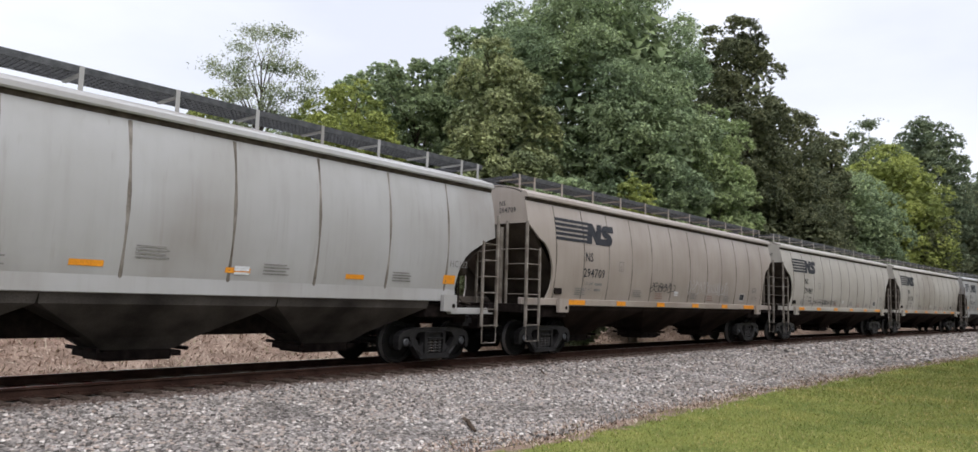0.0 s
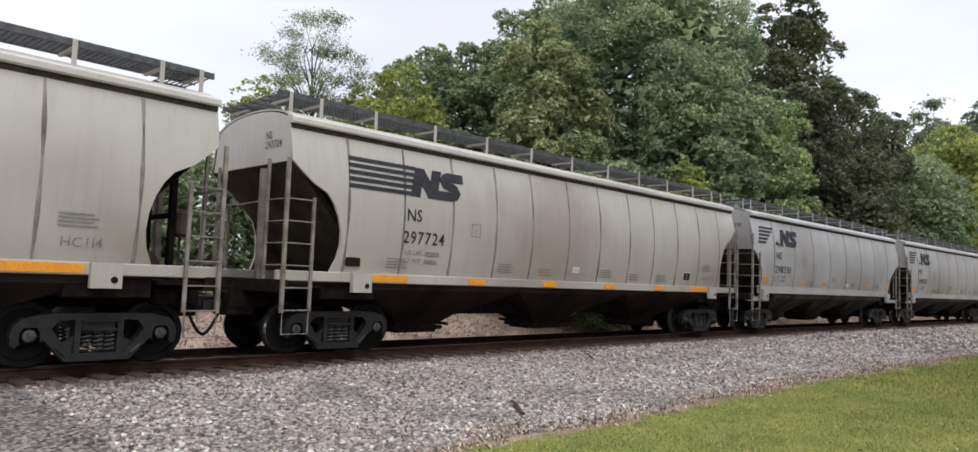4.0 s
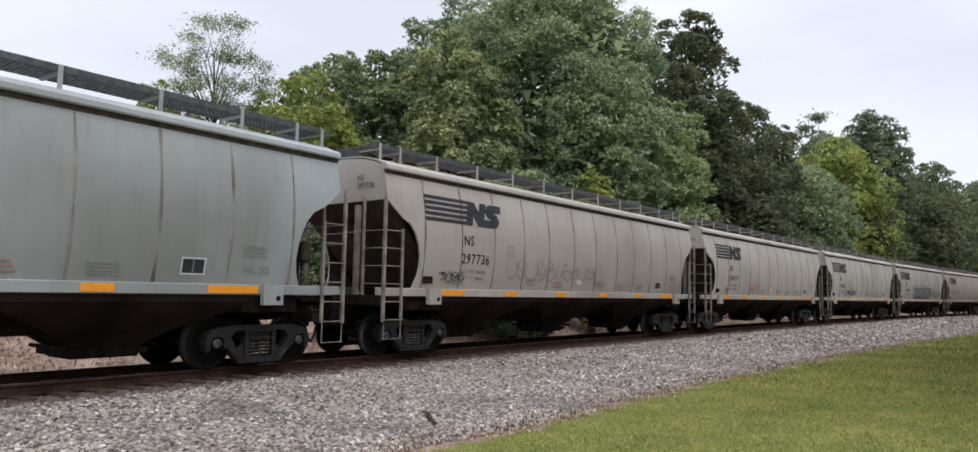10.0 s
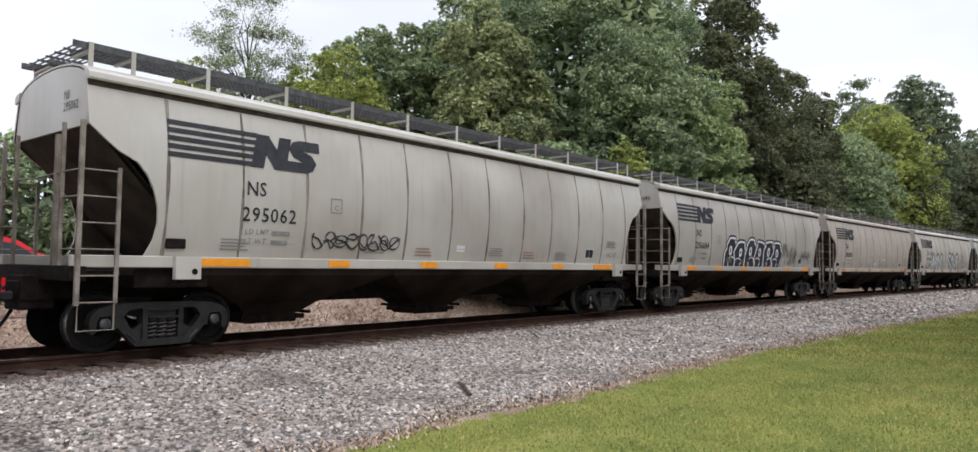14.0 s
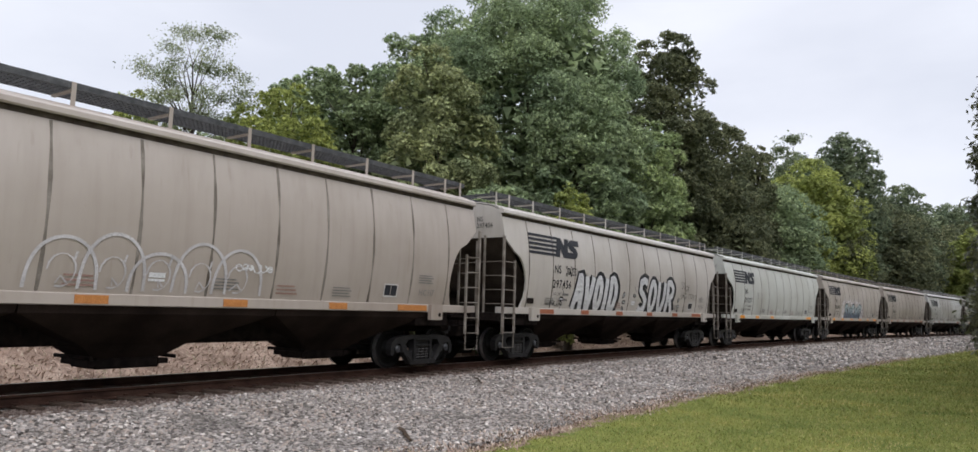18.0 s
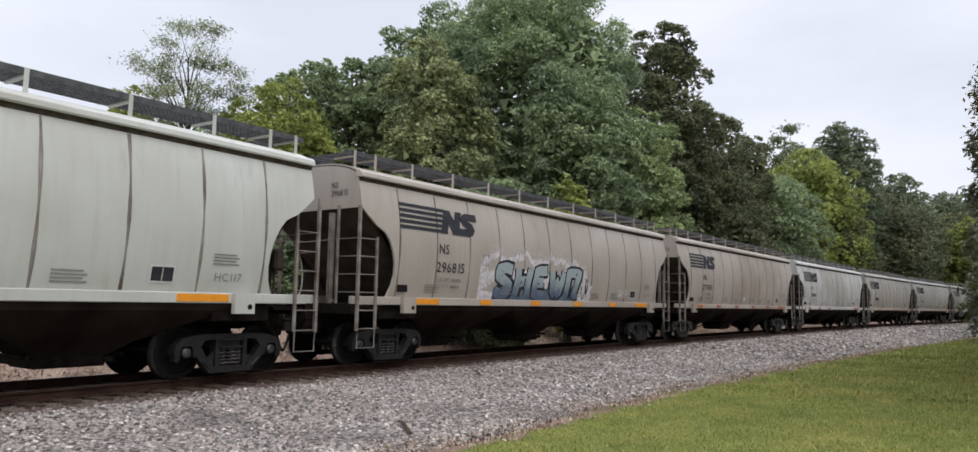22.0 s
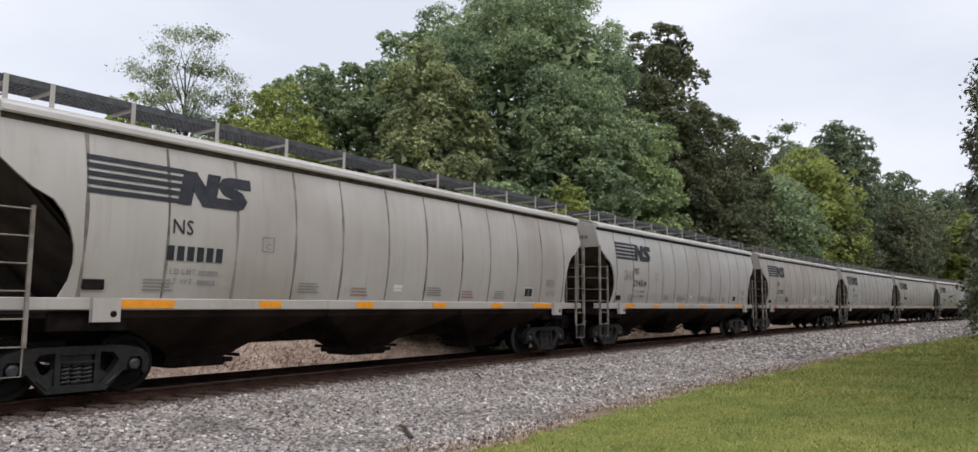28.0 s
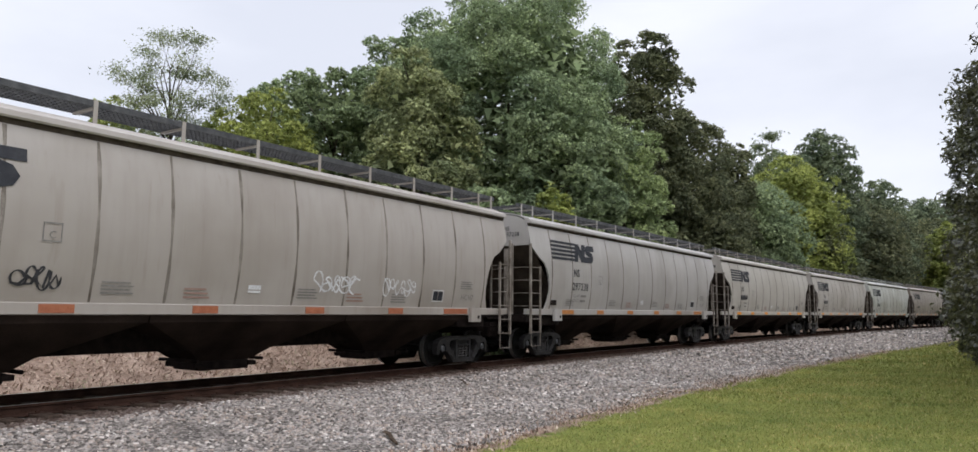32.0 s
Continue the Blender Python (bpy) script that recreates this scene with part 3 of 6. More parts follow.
def seam_mesh(x, sgn, outline):
    """A weld bead up the side with rust beside it, 5 cm wide and 8 mm proud."""
    g = Geo()
    zs = [z for z in np.linspace(SILL_TOP + 0.01, EAVE - 0.1, 10) if half_at(z, outline) > abs(x) + 0.02]
    vs = []
    for z in zs:
        y = sgn * (width_at(z) + 0.008)
        f = 1 + 0.35 * math.sin(z * 5.1 + x * 7)
        vs += [(x - 0.026 * f, sgn * (width_at(z) + 0.001), z), (x - 0.010, y, z), (x + 0.010, y, z), (x + 0.026 * f, sgn * (width_at(z) + 0.001), z)]
    fs = [(4 * j + i, 4 * j + i + 1, 4 * j + 5 + i, 4 * j + 4 + i) for j in range(len(zs) - 1) for i in range(3)]
    return mesh_from("weld_seam", vs, fs, M["seam"])


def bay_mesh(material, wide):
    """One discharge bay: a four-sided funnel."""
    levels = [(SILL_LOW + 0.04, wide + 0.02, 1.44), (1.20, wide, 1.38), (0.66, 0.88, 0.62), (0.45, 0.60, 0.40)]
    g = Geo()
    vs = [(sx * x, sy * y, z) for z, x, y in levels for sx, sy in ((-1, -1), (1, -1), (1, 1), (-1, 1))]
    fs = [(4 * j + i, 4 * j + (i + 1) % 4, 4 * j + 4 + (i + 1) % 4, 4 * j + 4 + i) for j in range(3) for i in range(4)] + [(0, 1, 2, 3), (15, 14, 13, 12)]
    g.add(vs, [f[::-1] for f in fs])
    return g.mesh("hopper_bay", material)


def outlet_mesh():
    g = Geo().box(-0.56, 0.56, -0.42, 0.42, 0.27, 0.46, 0.03)
    for sx in (-1, 1):
        g.box(sx * 0.60 - 0.09, sx * 0.60 + 0.09, -0.46, 0.46, 0.33, 0.42)
        g.tube([(sx * 0.72, -0.6, 0.46), (sx * 0.72, 0.6, 0.46)], 0.035)
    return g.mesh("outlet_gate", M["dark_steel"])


def walkway_mesh(y0, y1, x0=-8.2, x1=8.2):
    """A steel grating: bearing bars, cross bars and an edge strip."""
    g = Geo()
    z = 4.635
    for y in np.linspace(y0, y1, 7):
        g.box(x0, x1, y - 0.006, y + 0.006, z - 0.035, z)
    for x in np.arange(x0, x1, 0.085):
        g.box(x - 0.006, x + 0.006, y0, y1, z - 0.028, z - 0.004)
    for y in (y0, y1):
        g.box(x0, x1, y - 0.008, y + 0.008, z - 0.05, z + 0.055)
    return g.mesh("walkway", M["grating"])


def bracket_mesh(sgn):
    g = Geo()
    w = 1.10
    g.box(-0.035, 0.035, *sorted((sgn * w, sgn * (w + 0.012))), 4.22, 4.69)
    g.box(-0.03, 0.03, *sorted((sgn * 0.45, sgn * w)), 4.55, 4.585)
    return g.mesh("walkway_bracket", M["paint"])


def ladder_meshes(kind):
    """Side ladder (kind side) in the plane y, end ladder in the plane x; both at the +x end, on the side -y: the stile, then the pieces on it with their names."""
    def bar(name, pts, r):
        return name, Geo().tube(pts, r).mesh(name, M["ladder"])
    if kind == "side":
        y = -1.62
        stile = Geo().box(8.385, 8.445, y - 0.01, y + 0.05, 0.78, 3.42).mesh("side_ladder", M["ladder"])
        bits = [("stile", Geo().box(7.86, 7.91, y - 0.01, y + 0.04, 0.80, 2.78).mesh("stile", M["ladder"]))]
        bits += [bar("rung", [(7.88, y, z), (8.41, y, z)], 0.013) for z in (2.72, 2.34, 1.96, 1.58, 1.20, 0.82)]
        bits.append(bar("stirrup_step", [(7.90, y, 1.2), (7.90, y + 0.01, 0.42), (8.40, y + 0.01, 0.42), (8.40, y, 1.2)], 0.015))
    else:
        x = 8.42
        stile = Geo().box(x - 0.02, x + 0.03, -0.98, -0.93, 1.2, 3.45).mesh("end_ladder", M["ladder"])
        bits = [bar("rung", [(x, -1.58, z), (x, -0.95, z)], 0.013) for z in (2.72, 2.34, 1.96, 1.58)]
        bits.append(bar("grab_rail", [(x, -0.95, 2.72), (x + 0.03, -0.02, 2.68)], 0.014))
    return stile, bits


def under_meshes(cut):
    """Centre sill, body bolster and end sill (the last two at the +x end)."""
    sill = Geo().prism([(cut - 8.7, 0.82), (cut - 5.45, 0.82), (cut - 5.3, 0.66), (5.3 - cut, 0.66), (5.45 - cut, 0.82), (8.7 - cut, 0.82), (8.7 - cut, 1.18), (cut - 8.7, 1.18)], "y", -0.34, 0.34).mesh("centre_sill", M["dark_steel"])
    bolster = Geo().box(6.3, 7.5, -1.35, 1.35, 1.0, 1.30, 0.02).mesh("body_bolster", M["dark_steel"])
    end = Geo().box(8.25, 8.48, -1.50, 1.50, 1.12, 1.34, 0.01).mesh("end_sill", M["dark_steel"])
    return sill, bolster, end


def end_gear_mesh():
    """A post on the end platform at the +x end."""
    g = Geo()
    g.box(8.34, 8.44, 0.66, 0.76, 1.3, 3.3)
    return g.mesh("end_post", M["ladder"])


def brake_meshes():
    """On the trailing platform (+x): the brake stand with its housing and rod, and the air reservoir under the slope."""
    stand = Geo().box(8.02, 8.12, -0.62, -0.50, 1.27, 3.36, 0.012).box(8.04, 8.10, 0.30, 0.38, 1.27, 3.36, 0.01)
    stand.box(8.03, 8.09, -0.60, 0.36, 2.28, 2.36)
    housing = Geo().box(8.10, 8.34, -0.74, -0.40, 1.98, 2.42, 0.05).tube([(8.22, -0.56, 2.0), (8.22, -0.56, 1.28)], 0.022, 8)
    housing.disc((8.36, -0.57, 2.20), "x", [(0, 0.07), (0.05, 0.06)], 14)
    tank = Geo().disc((7.72, 0, 1.52), "y", [(-0.62, 0.05), (-0.60, 0.17), (-0.52, 0.21), (0.52, 0.21), (0.60, 0.17), (0.62, 0.05)], 18)
    tank.box(7.66, 7.78, -0.42, -0.34, 1.25, 1.36).box(7.66, 7.78, 0.34, 0.42, 1.25, 1.36)
    tank.tube([(7.72, -0.60, 1.52), (7.80, -0.85, 1.50), (7.95, -0.95, 1.34), (8.2, -0.98, 1.30)], 0.018, 6)
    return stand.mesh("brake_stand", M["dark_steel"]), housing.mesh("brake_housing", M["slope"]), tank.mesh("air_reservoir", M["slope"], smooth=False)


def coupler_mesh():
    g = Geo().box(8.6, 8.95, -0.07, 0.07, 0.80, 0.94, 0.02)
    g.prism([(8.9, -0.14), (9.02, -0.16), (9.04, 0.02), (8.98, 0.16), (8.9, 0.14)], "z", 0.74, 1.0)
    return g.mesh("coupler", M["truck"])


def draft_mesh():
    """Draft box, cut lever and brake pipe at the +x end."""
    g = Geo().box(8.2, 8.72, -0.30, 0.30, 0.66, 1.12, 0.03)
    g.box(7.55, 8.30, -1.42, 1.42, 1.20, 1.27, 0.01)
    g.tube([(8.55, -1.40, 1.02), (8.58, -0.9, 0.98), (8.74, -0.3, 0.96), (8.80, 0.0, 1.02)], 0.018, 6)
    g.tube([(7.9, -0.55, 0.92), (8.5, -0.42, 0.90), (8.6, -0.36, 0.86)], 0.03, 6)
    g.box(7.7, 8.1, -0.95, -0.55, 0.86, 1.16, 0.04)
    return g.mesh("draft_gear", M["dark_steel"])


def hose_mesh():
    g = Geo()
    pts = [(8.46 + 0.55 * k, -0.36 * (1 - k) - 0.01, 0.92 - 0.60 * math.sin(math.pi * 0.5 * k)) for k in np.linspace(0, 1, 11)]
    g.tube(pts, 0.028, 6)
    return g.mesh("air_hose", M["rubber"])


def frame_mesh():
    """Cast truck side frame: arched top chord over the bearings, two oval windows, columns, sloping lower arms and the spring seat."""
    g = Geo()
    half = [(0.0, 0.77), (0.52, 0.77), (0.80, 0.745), (1.00, 0.69), (1.10, 0.60), (1.13, 0.47), (1.10, 0.35), (1.02, 0.35), (1.015, 0.50), (0.97, 0.575), (0.81, 0.575), (0.765, 0.50), (0.755, 0.37), (0.66, 0.42), (0.62, 0.56), (0.54, 0.66), (0.40, 0.675), (0.0, 0.675)]
    for sx in (-1, 1):
        for pts, y0, y1 in ((half, -1.10, -0.93),
                            ([(0.75, 0.52), (0.74, 0.42), (0.44, 0.09), (0.30, 0.09), (0.30, 0.17), (0.35, 0.20), (0.54, 0.41), (0.62, 0.54)], -1.11, -0.94),
                            ([(0.32, 0.18), (0.38, 0.20), (0.50, 0.35), (0.44, 0.36), (0.37, 0.40), (0.32, 0.46)], -1.05, -0.97),
                            ([(0.25, 0.12), (0.33, 0.12), (0.33, 0.70), (0.25, 0.70)], -1.105, -0.93),
                            ([(1.00, 0.36), (1.06, 0.30), (1.12, 0.34), (1.12, 0.40)], -1.09, -0.94)):
            p = [(sx * x, z) for x, z in pts]
            g.prism(p if sx > 0 else p[::-1], "y", y0, y1)
        g.tube([(sx * 0.58, -1.112, 0.30), (sx * 0.44, -1.112, 0.17)], 0.022, 6)
    g.prism([(-0.42, 0.09), (0.42, 0.09), (0.36, 0.20), (-0.36, 0.20)], "y", -1.12, -0.92)
    g.box(-0.24, 0.24, -1.12, -0.95, 0.64, 0.672, 0.008)
    g.box(-0.24, 0.24, -1.13, -0.95, 0.51, 0.545, 0.008)
    g.box(-0.23, 0.23, -1.05, -0.95, 0.545, 0.64)
    for sx in (-1, 1):
        g.box(sx * 0.89 - 0.12, sx * 0.89 + 0.12, -1.06, -0.95, 0.565, 0.60, 0.01)
    return g.mesh("side_frame", M["truck"])


def spring_mesh():
    g = Geo()
    for x in (-0.16, 0.0, 0.16):
        pts = [(x + 0.068 * math.cos(a), -1.03 + 0.068 * math.sin(a), 0.20 + 0.31 * a / (10 * math.pi)) for a in np.linspace(0, 10 * math.pi, 41)]
        g.tube(pts, 0.019, 4)
    return g.mesh("spring_nest", M["spring"])


def wheelset_mesh():
    """Two wheels, the axle between them and the bearing caps, turning about their own y axis."""
    g = Geo()
    for sy in (-1, 1):
        prof = [(-0.09, 0.49), (-0.06, 0.485), (-0.055, 0.457), (0.05, 0.452), (0.06, 0.44), (0.06, 0.37), (0.01, 0.35), (-0.01, 0.20), (0.05, 0.16), (0.08, 0.13)]
        prof = [(d * 1.0, r) for d, r in prof]
        g.disc((0, sy * 0.77, 0), "y", [(sy * d, r) for d, r in (prof if sy > 0 else prof)], 28)
        g.disc((0, sy * 1.02, 0), "y", [(-sy * 0.1, 0.10), (sy * 0.05, 0.105), (sy * 0.07, 0.085), (sy * 0.09, 0.06), (sy * 0.10, 0.02)], 14)
        for k in range(3):
            a = 2 * math.pi * k / 3
            g.disc((0.06 * math.cos(a), sy * 1.11, 0.06 * math.sin(a)), "y", [(0, 0.018), (sy * 0.02, 0.018)], 6)
    g.disc((0, 0, 0), "y", [(-0.7, 0.085), (0.7, 0.085)], 12)
    me = g.mesh("wheelset", M["wheel"])
    me.materials.append(M["tread"])
    me.materials.append(M["bearing"])
    for p in me.polygons:
        c = p.center
        if 0.44 < math.hypot(c[0], c[2]) < 0.50 and 0.7 < abs(c[1]) < 0.84 and abs(p.normal[1]) < 0.5:
            p.material_index = 1
        elif abs(c[1]) > 1.03 and math.hypot(c[0], c[2]) < 0.09:
            p.material_index = 2
    return me


def bolster_mesh():
    return Geo().box(-0.16, 0.16, -1.04, 1.04, 0.50, 0.72, 0.02).box(-0.22, 0.22, -0.22, 0.22, 0.7, 0.86).mesh("truck", M["truck"])


def plate_mesh():
    g = Geo()
    hole = [(0.06 * math.cos(a) + 0.10, 0.05 * math.sin(a) - 0.22) for a in np.linspace(0, 2 * math.pi, 9)[:-1]]
    g.prism([(-0.21, -0.34), (0.21, -0.34), (0.21, 0.02), (-0.21, 0.02)], "y", -1.60, -1.50)
    return g.mesh("jacking_plate", M["paint"])


def build_wagon(arch):
    """A covered hopper wagon; arch: the shorter kind with a deep sill and arched end openings. Its base is at rail level, its length along x."""
    outline = ARCH_END if arch else ROUND_END
    cut = SHORT if arch else 0.0
    half = HALF - cut
    car = new("hopper_wagon")
    half_turn = pose(0, 0, 0, 0, 0, 180)
    ends = (pose(-cut, 0, 0), half_turn @ pose(-cut, 0, 0))
    for sgn in (-1, 1):
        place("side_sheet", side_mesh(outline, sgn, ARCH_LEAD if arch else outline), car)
        place("roof_edge", chord_mesh(sgn, half), car)
        place("eave_angle", eave_shade_mesh(sgn, half), car)
    wall, slope = end_mesh(2.88 if arch else 3.40, 6.3)
    for m in ends:
        place("end_panel", wall, car, m)
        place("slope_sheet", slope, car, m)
    place("roof", roof_mesh(half), car)
    xs = (-6.08, -4.35, -2.6, -0.87, 0.87, 2.6, 4.35, 6.08) if arch else (-7.15, -5.85, -4.55, -3.24, -2.02, -0.65, 0.65, 2.02, 3.24, 4.55, 5.85, 7.15)
    for sgn in (-1, 1):
        for x in xs:
            place("weld_seam", seam_mesh(float(x), sgn, outline), car)
    sill_w = width_at(SILL_TOP)
    if arch:
        sill = Geo().box(-6.98, 6.45, -sill_w - 0.025, -sill_w + 0.10, 1.36, 1.64, 0.012).mesh("side_sill", M["paint"])
        step = Geo().box(6.95, 8.45, -sill_w - 0.02, -sill_w + 0.1, 1.08, 1.22, 0.01).mesh("end_step", M["paint"])
        step2 = mirrored(step)
    else:
        sill = Geo().box(-8.45, 8.45, -sill_w - 0.025, -sill_w + 0.10, SILL_LOW, SILL_TOP, 0.012).mesh("side_sill", M["paint"])
    for m in (Matrix(), half_turn):
        place("side_sill", sill, car, m)
    bay, gate = bay_mesh(M["dirty_shaded_bay"] if arch else M["hopper"], 1.88 if arch else 2.19), outlet_mesh()
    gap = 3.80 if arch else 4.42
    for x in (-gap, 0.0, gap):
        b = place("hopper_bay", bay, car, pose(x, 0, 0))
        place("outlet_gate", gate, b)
    centre, bolster, end_sill = under_meshes(cut)
    place("centre_sill", centre, car)
    for m in ends:
        place("body_bolster", bolster, car, m)
        place("end_sill", end_sill, car, m)
    for sgn in (-1, 1):
        place("walkway", walkway_mesh(*sorted((sgn * 0.40, sgn * 1.09)), 0.12 - half, half - 0.12), car)
        bk = bracket_mesh(sgn)
        for x in (-8.16, -7.53, -6.28, -4.72, -3.15, -1.6, 0, 1.6, 3.15, 4.72, 6.28, 7.53, 8.16):
            place("walkway_bracket", bk, car, pose(x * half / HALF, 0, 0))
    cross = walkway_mesh(-1.05, 1.05, 7.85, 8.40)
    gear = end_gear_mesh()
    ladders = []
    for kind in ("side", "end"):
        stile, bits = ladder_meshes(kind)
        ladders += [(kind + "_ladder", stile, bits), (kind + "_ladder", mirrored(stile), [(nm, mirrored(me)) for nm, me in bits])]
    coup, hose, plate, draft = coupler_mesh(), hose_mesh(), plate_mesh(), draft_mesh()
    eye = Geo().disc((0.10, -1.603, -0.22), "y", [(-0.004, 0.05), (0.002, 0.05)], 12).mesh("lifting_hole", M["dark_steel"])
    stand, housing, tank = brake_meshes()
    holder = place("brake_stand", stand, car, ends[0])
    place("brake_housing", housing, holder)
    place("air_reservoir", tank, car, ends[0])
    for m in ends:
        place("end_walkway", cross, car, m)
        place("end_post", gear, car, m)
        for nm, stile, bits in ladders:
            ladder = place(nm, stile, car, m)
            for piece, me in bits:
                place(piece, me, ladder)
        place("coupler", coup, car, m)
        place("air_hose", hose, car, m)
        place("draft_gear", draft, car, m)
        if arch:
            place("end_step", step, car, m)
            place("end_step", step2, car, m)
    for sx in (-1, 1):
        px = (6.20 if sx > 0 else -6.74) if arch else sx * 6.77
        for m in (pose(px, 0, SILL_TOP - 0.02), pose(px, 0, SILL_TOP - 0.02, 0, 0, 180)):
            place("lifting_hole", eye, place("jacking_plate", plate, car, m))
    bol, fr, sp, ws = bolster_mesh(), frame_mesh(), spring_mesh(), wheelset_mesh()
    for sx in (-1, 1):
        t = place("truck", bol, car, pose(sx * (6.9 - cut), 0, 0))
        place("side_frame", fr, t)
        place("side_frame", fr, t, half_turn)
        place("spring_nest", sp, t)
        place("spring_nest", sp, t, half_turn)
        for dx in (-0.89, 0.89):
            place("wheelset", ws, t, pose(dx, 0, 0.457))
    return car


def mirrored(me):
    """The same mesh on the other side of the wagon."""
    c = me.copy()
    co = np.empty(len(c.vertices) * 3)
    c.vertices.foreach_get("co", co)
    co[1::3] *= -1
    c.vertices.foreach_set("co", co)
    c.flip_normals()
    return c


TINTS = [(0.385, 0.378, 0.366, 1), (0.352, 0.302, 0.258, 1), (0.420, 0.391, 0.342, 1), (0.429, 0.400, 0.352, 1), (0.391, 0.385, 0.376, 1), (0.381, 0.371, 0.352, 1), (0.294, 0.321, 0.321, 1), (0.376, 0.343, 0.308, 1), (0.429, 0.396, 0.356, 1), (0.441, 0.420, 0.379, 1), (0.391, 0.366, 0.332, 1), (0.398, 0.346, 0.300, 1), (0.482, 0.446, 0.400, 1), (0.512, 0.518, 0.471, 1), (0.413, 0.365, 0.316, 1), (0.421, 0.367, 0.319, 1), (0.513, 0.503, 0.481, 1), (0.411, 0.381, 0.347, 1), (0.411, 0.391, 0.366, 1), (0.361, 0.328, 0.293, 1), (0.400, 0.381, 0.356, 1)]
ARCHED = {0, 4, 5}
CAR_COUNT = 27
MIDDLE = []   # from the train's leading end to the middle of each wagon
_s = 1.2
for _i in range(CAR_COUNT):
    _len = 16.8 if _i in ARCHED else 18.0
    MIDDLE.append(_s + _len / 2)
    _s += _len
SLACK_T = (0, 1, 2, 3, 6, 7, 8, 9, 10, 11, 12, 13, 14, 17, 18, 19, 20, 21, 22, 23, 24, 25, 26, 29, 30, 31, 32)
SLACK = (0.13, 0.34, 0.65, 0.84, 1.47, 1.52, 1.60, 1.64, 1.73, 1.80, 1.81, 1.74, 1.73, 1.77, 1.80, 1.80, 1.84, 1.64, 1.75, 1.76, 1.66, 1.70, 1.63, 1.66, 1.72, 1.83, 2.00)


def train_at(t):
    """How far along the track the train's leading end is: it slows gently, with a little slack in the couplings."""
    return -3.9344 - 11.37308 * t + 0.03163 * t * t - 0.00018 * t ** 3 + float(np.interp(t, SLACK_T, SLACK))


def wagon_pose(i, t):
    c = train_at(t) + MIDDLE[i]
    d = 6.9 - (SHORT if i in ARCHED else 0)
    a, b = track(c - d), track(c + d)
    return pose((a[0] + b[0]) / 2, (a[1] + b[1]) / 2, 0, 0, 0, math.degrees(math.atan2(b[1] - a[1], b[0] - a[0])))


WAGONS = []


def build_train():
    protos = {False: build_wagon(False), True: build_wagon(True)}
    for i in range(CAR_COUNT):
        arch = i in ARCHED
        first = next((j for j in range(i) if (j in ARCHED) == arch), None)
        car = protos[arch] if first is None else copy_thing(protos[arch], wagon_pose(i, 0))
        tint = TINTS[i] if i < len(TINTS) else TINTS[(i * 5) % 17]
        for o in car.children_recursive:
            o.color = tint
        WAGONS.append(car)
        tagged(car, "weathered grey covered hopper railway wagon rolling on the rails", "railway wagon", "wagons of the freight train")


# ---- stencils, reflectors and spray paint on the sides that face the lawn ----
GLYPHS = {}


def glyph(ch, bold=0.0):
    """Outline of a character of the built-in font, filled, 1 unit of type size: points, faces, advance."""
    key = (ch, bold)
    if key not in GLYPHS:
        cu = bpy.data.curves.new("type", "FONT")
        cu.body, cu.resolution_u, cu.fill_mode = ch, 2, "FRONT"
        cu.offset = bold
        ob = new("type", cu)
        dg = bpy.context.evaluated_depsgraph_get()
        me = bpy.data.meshes.new_from_object(ob.evaluated_get(dg))
        v = np.array([tuple(p.co) for p in me.vertices]) if len(me.vertices) else np.zeros((0, 3))
        f = [tuple(p.vertices) for p in me.polygons]
        bpy.data.objects.remove(ob)
        bpy.data.meshes.remove(me)
        bpy.data.curves.remove(cu)
        adv = (v[:, 0].max() + 0.09) if len(v) else 0.3
        GLYPHS[key] = (v, f, adv)
    return GLYPHS[key]


def skin(x, z, lift=0.012):
    return (x, -(width_at(z) + lift), z)


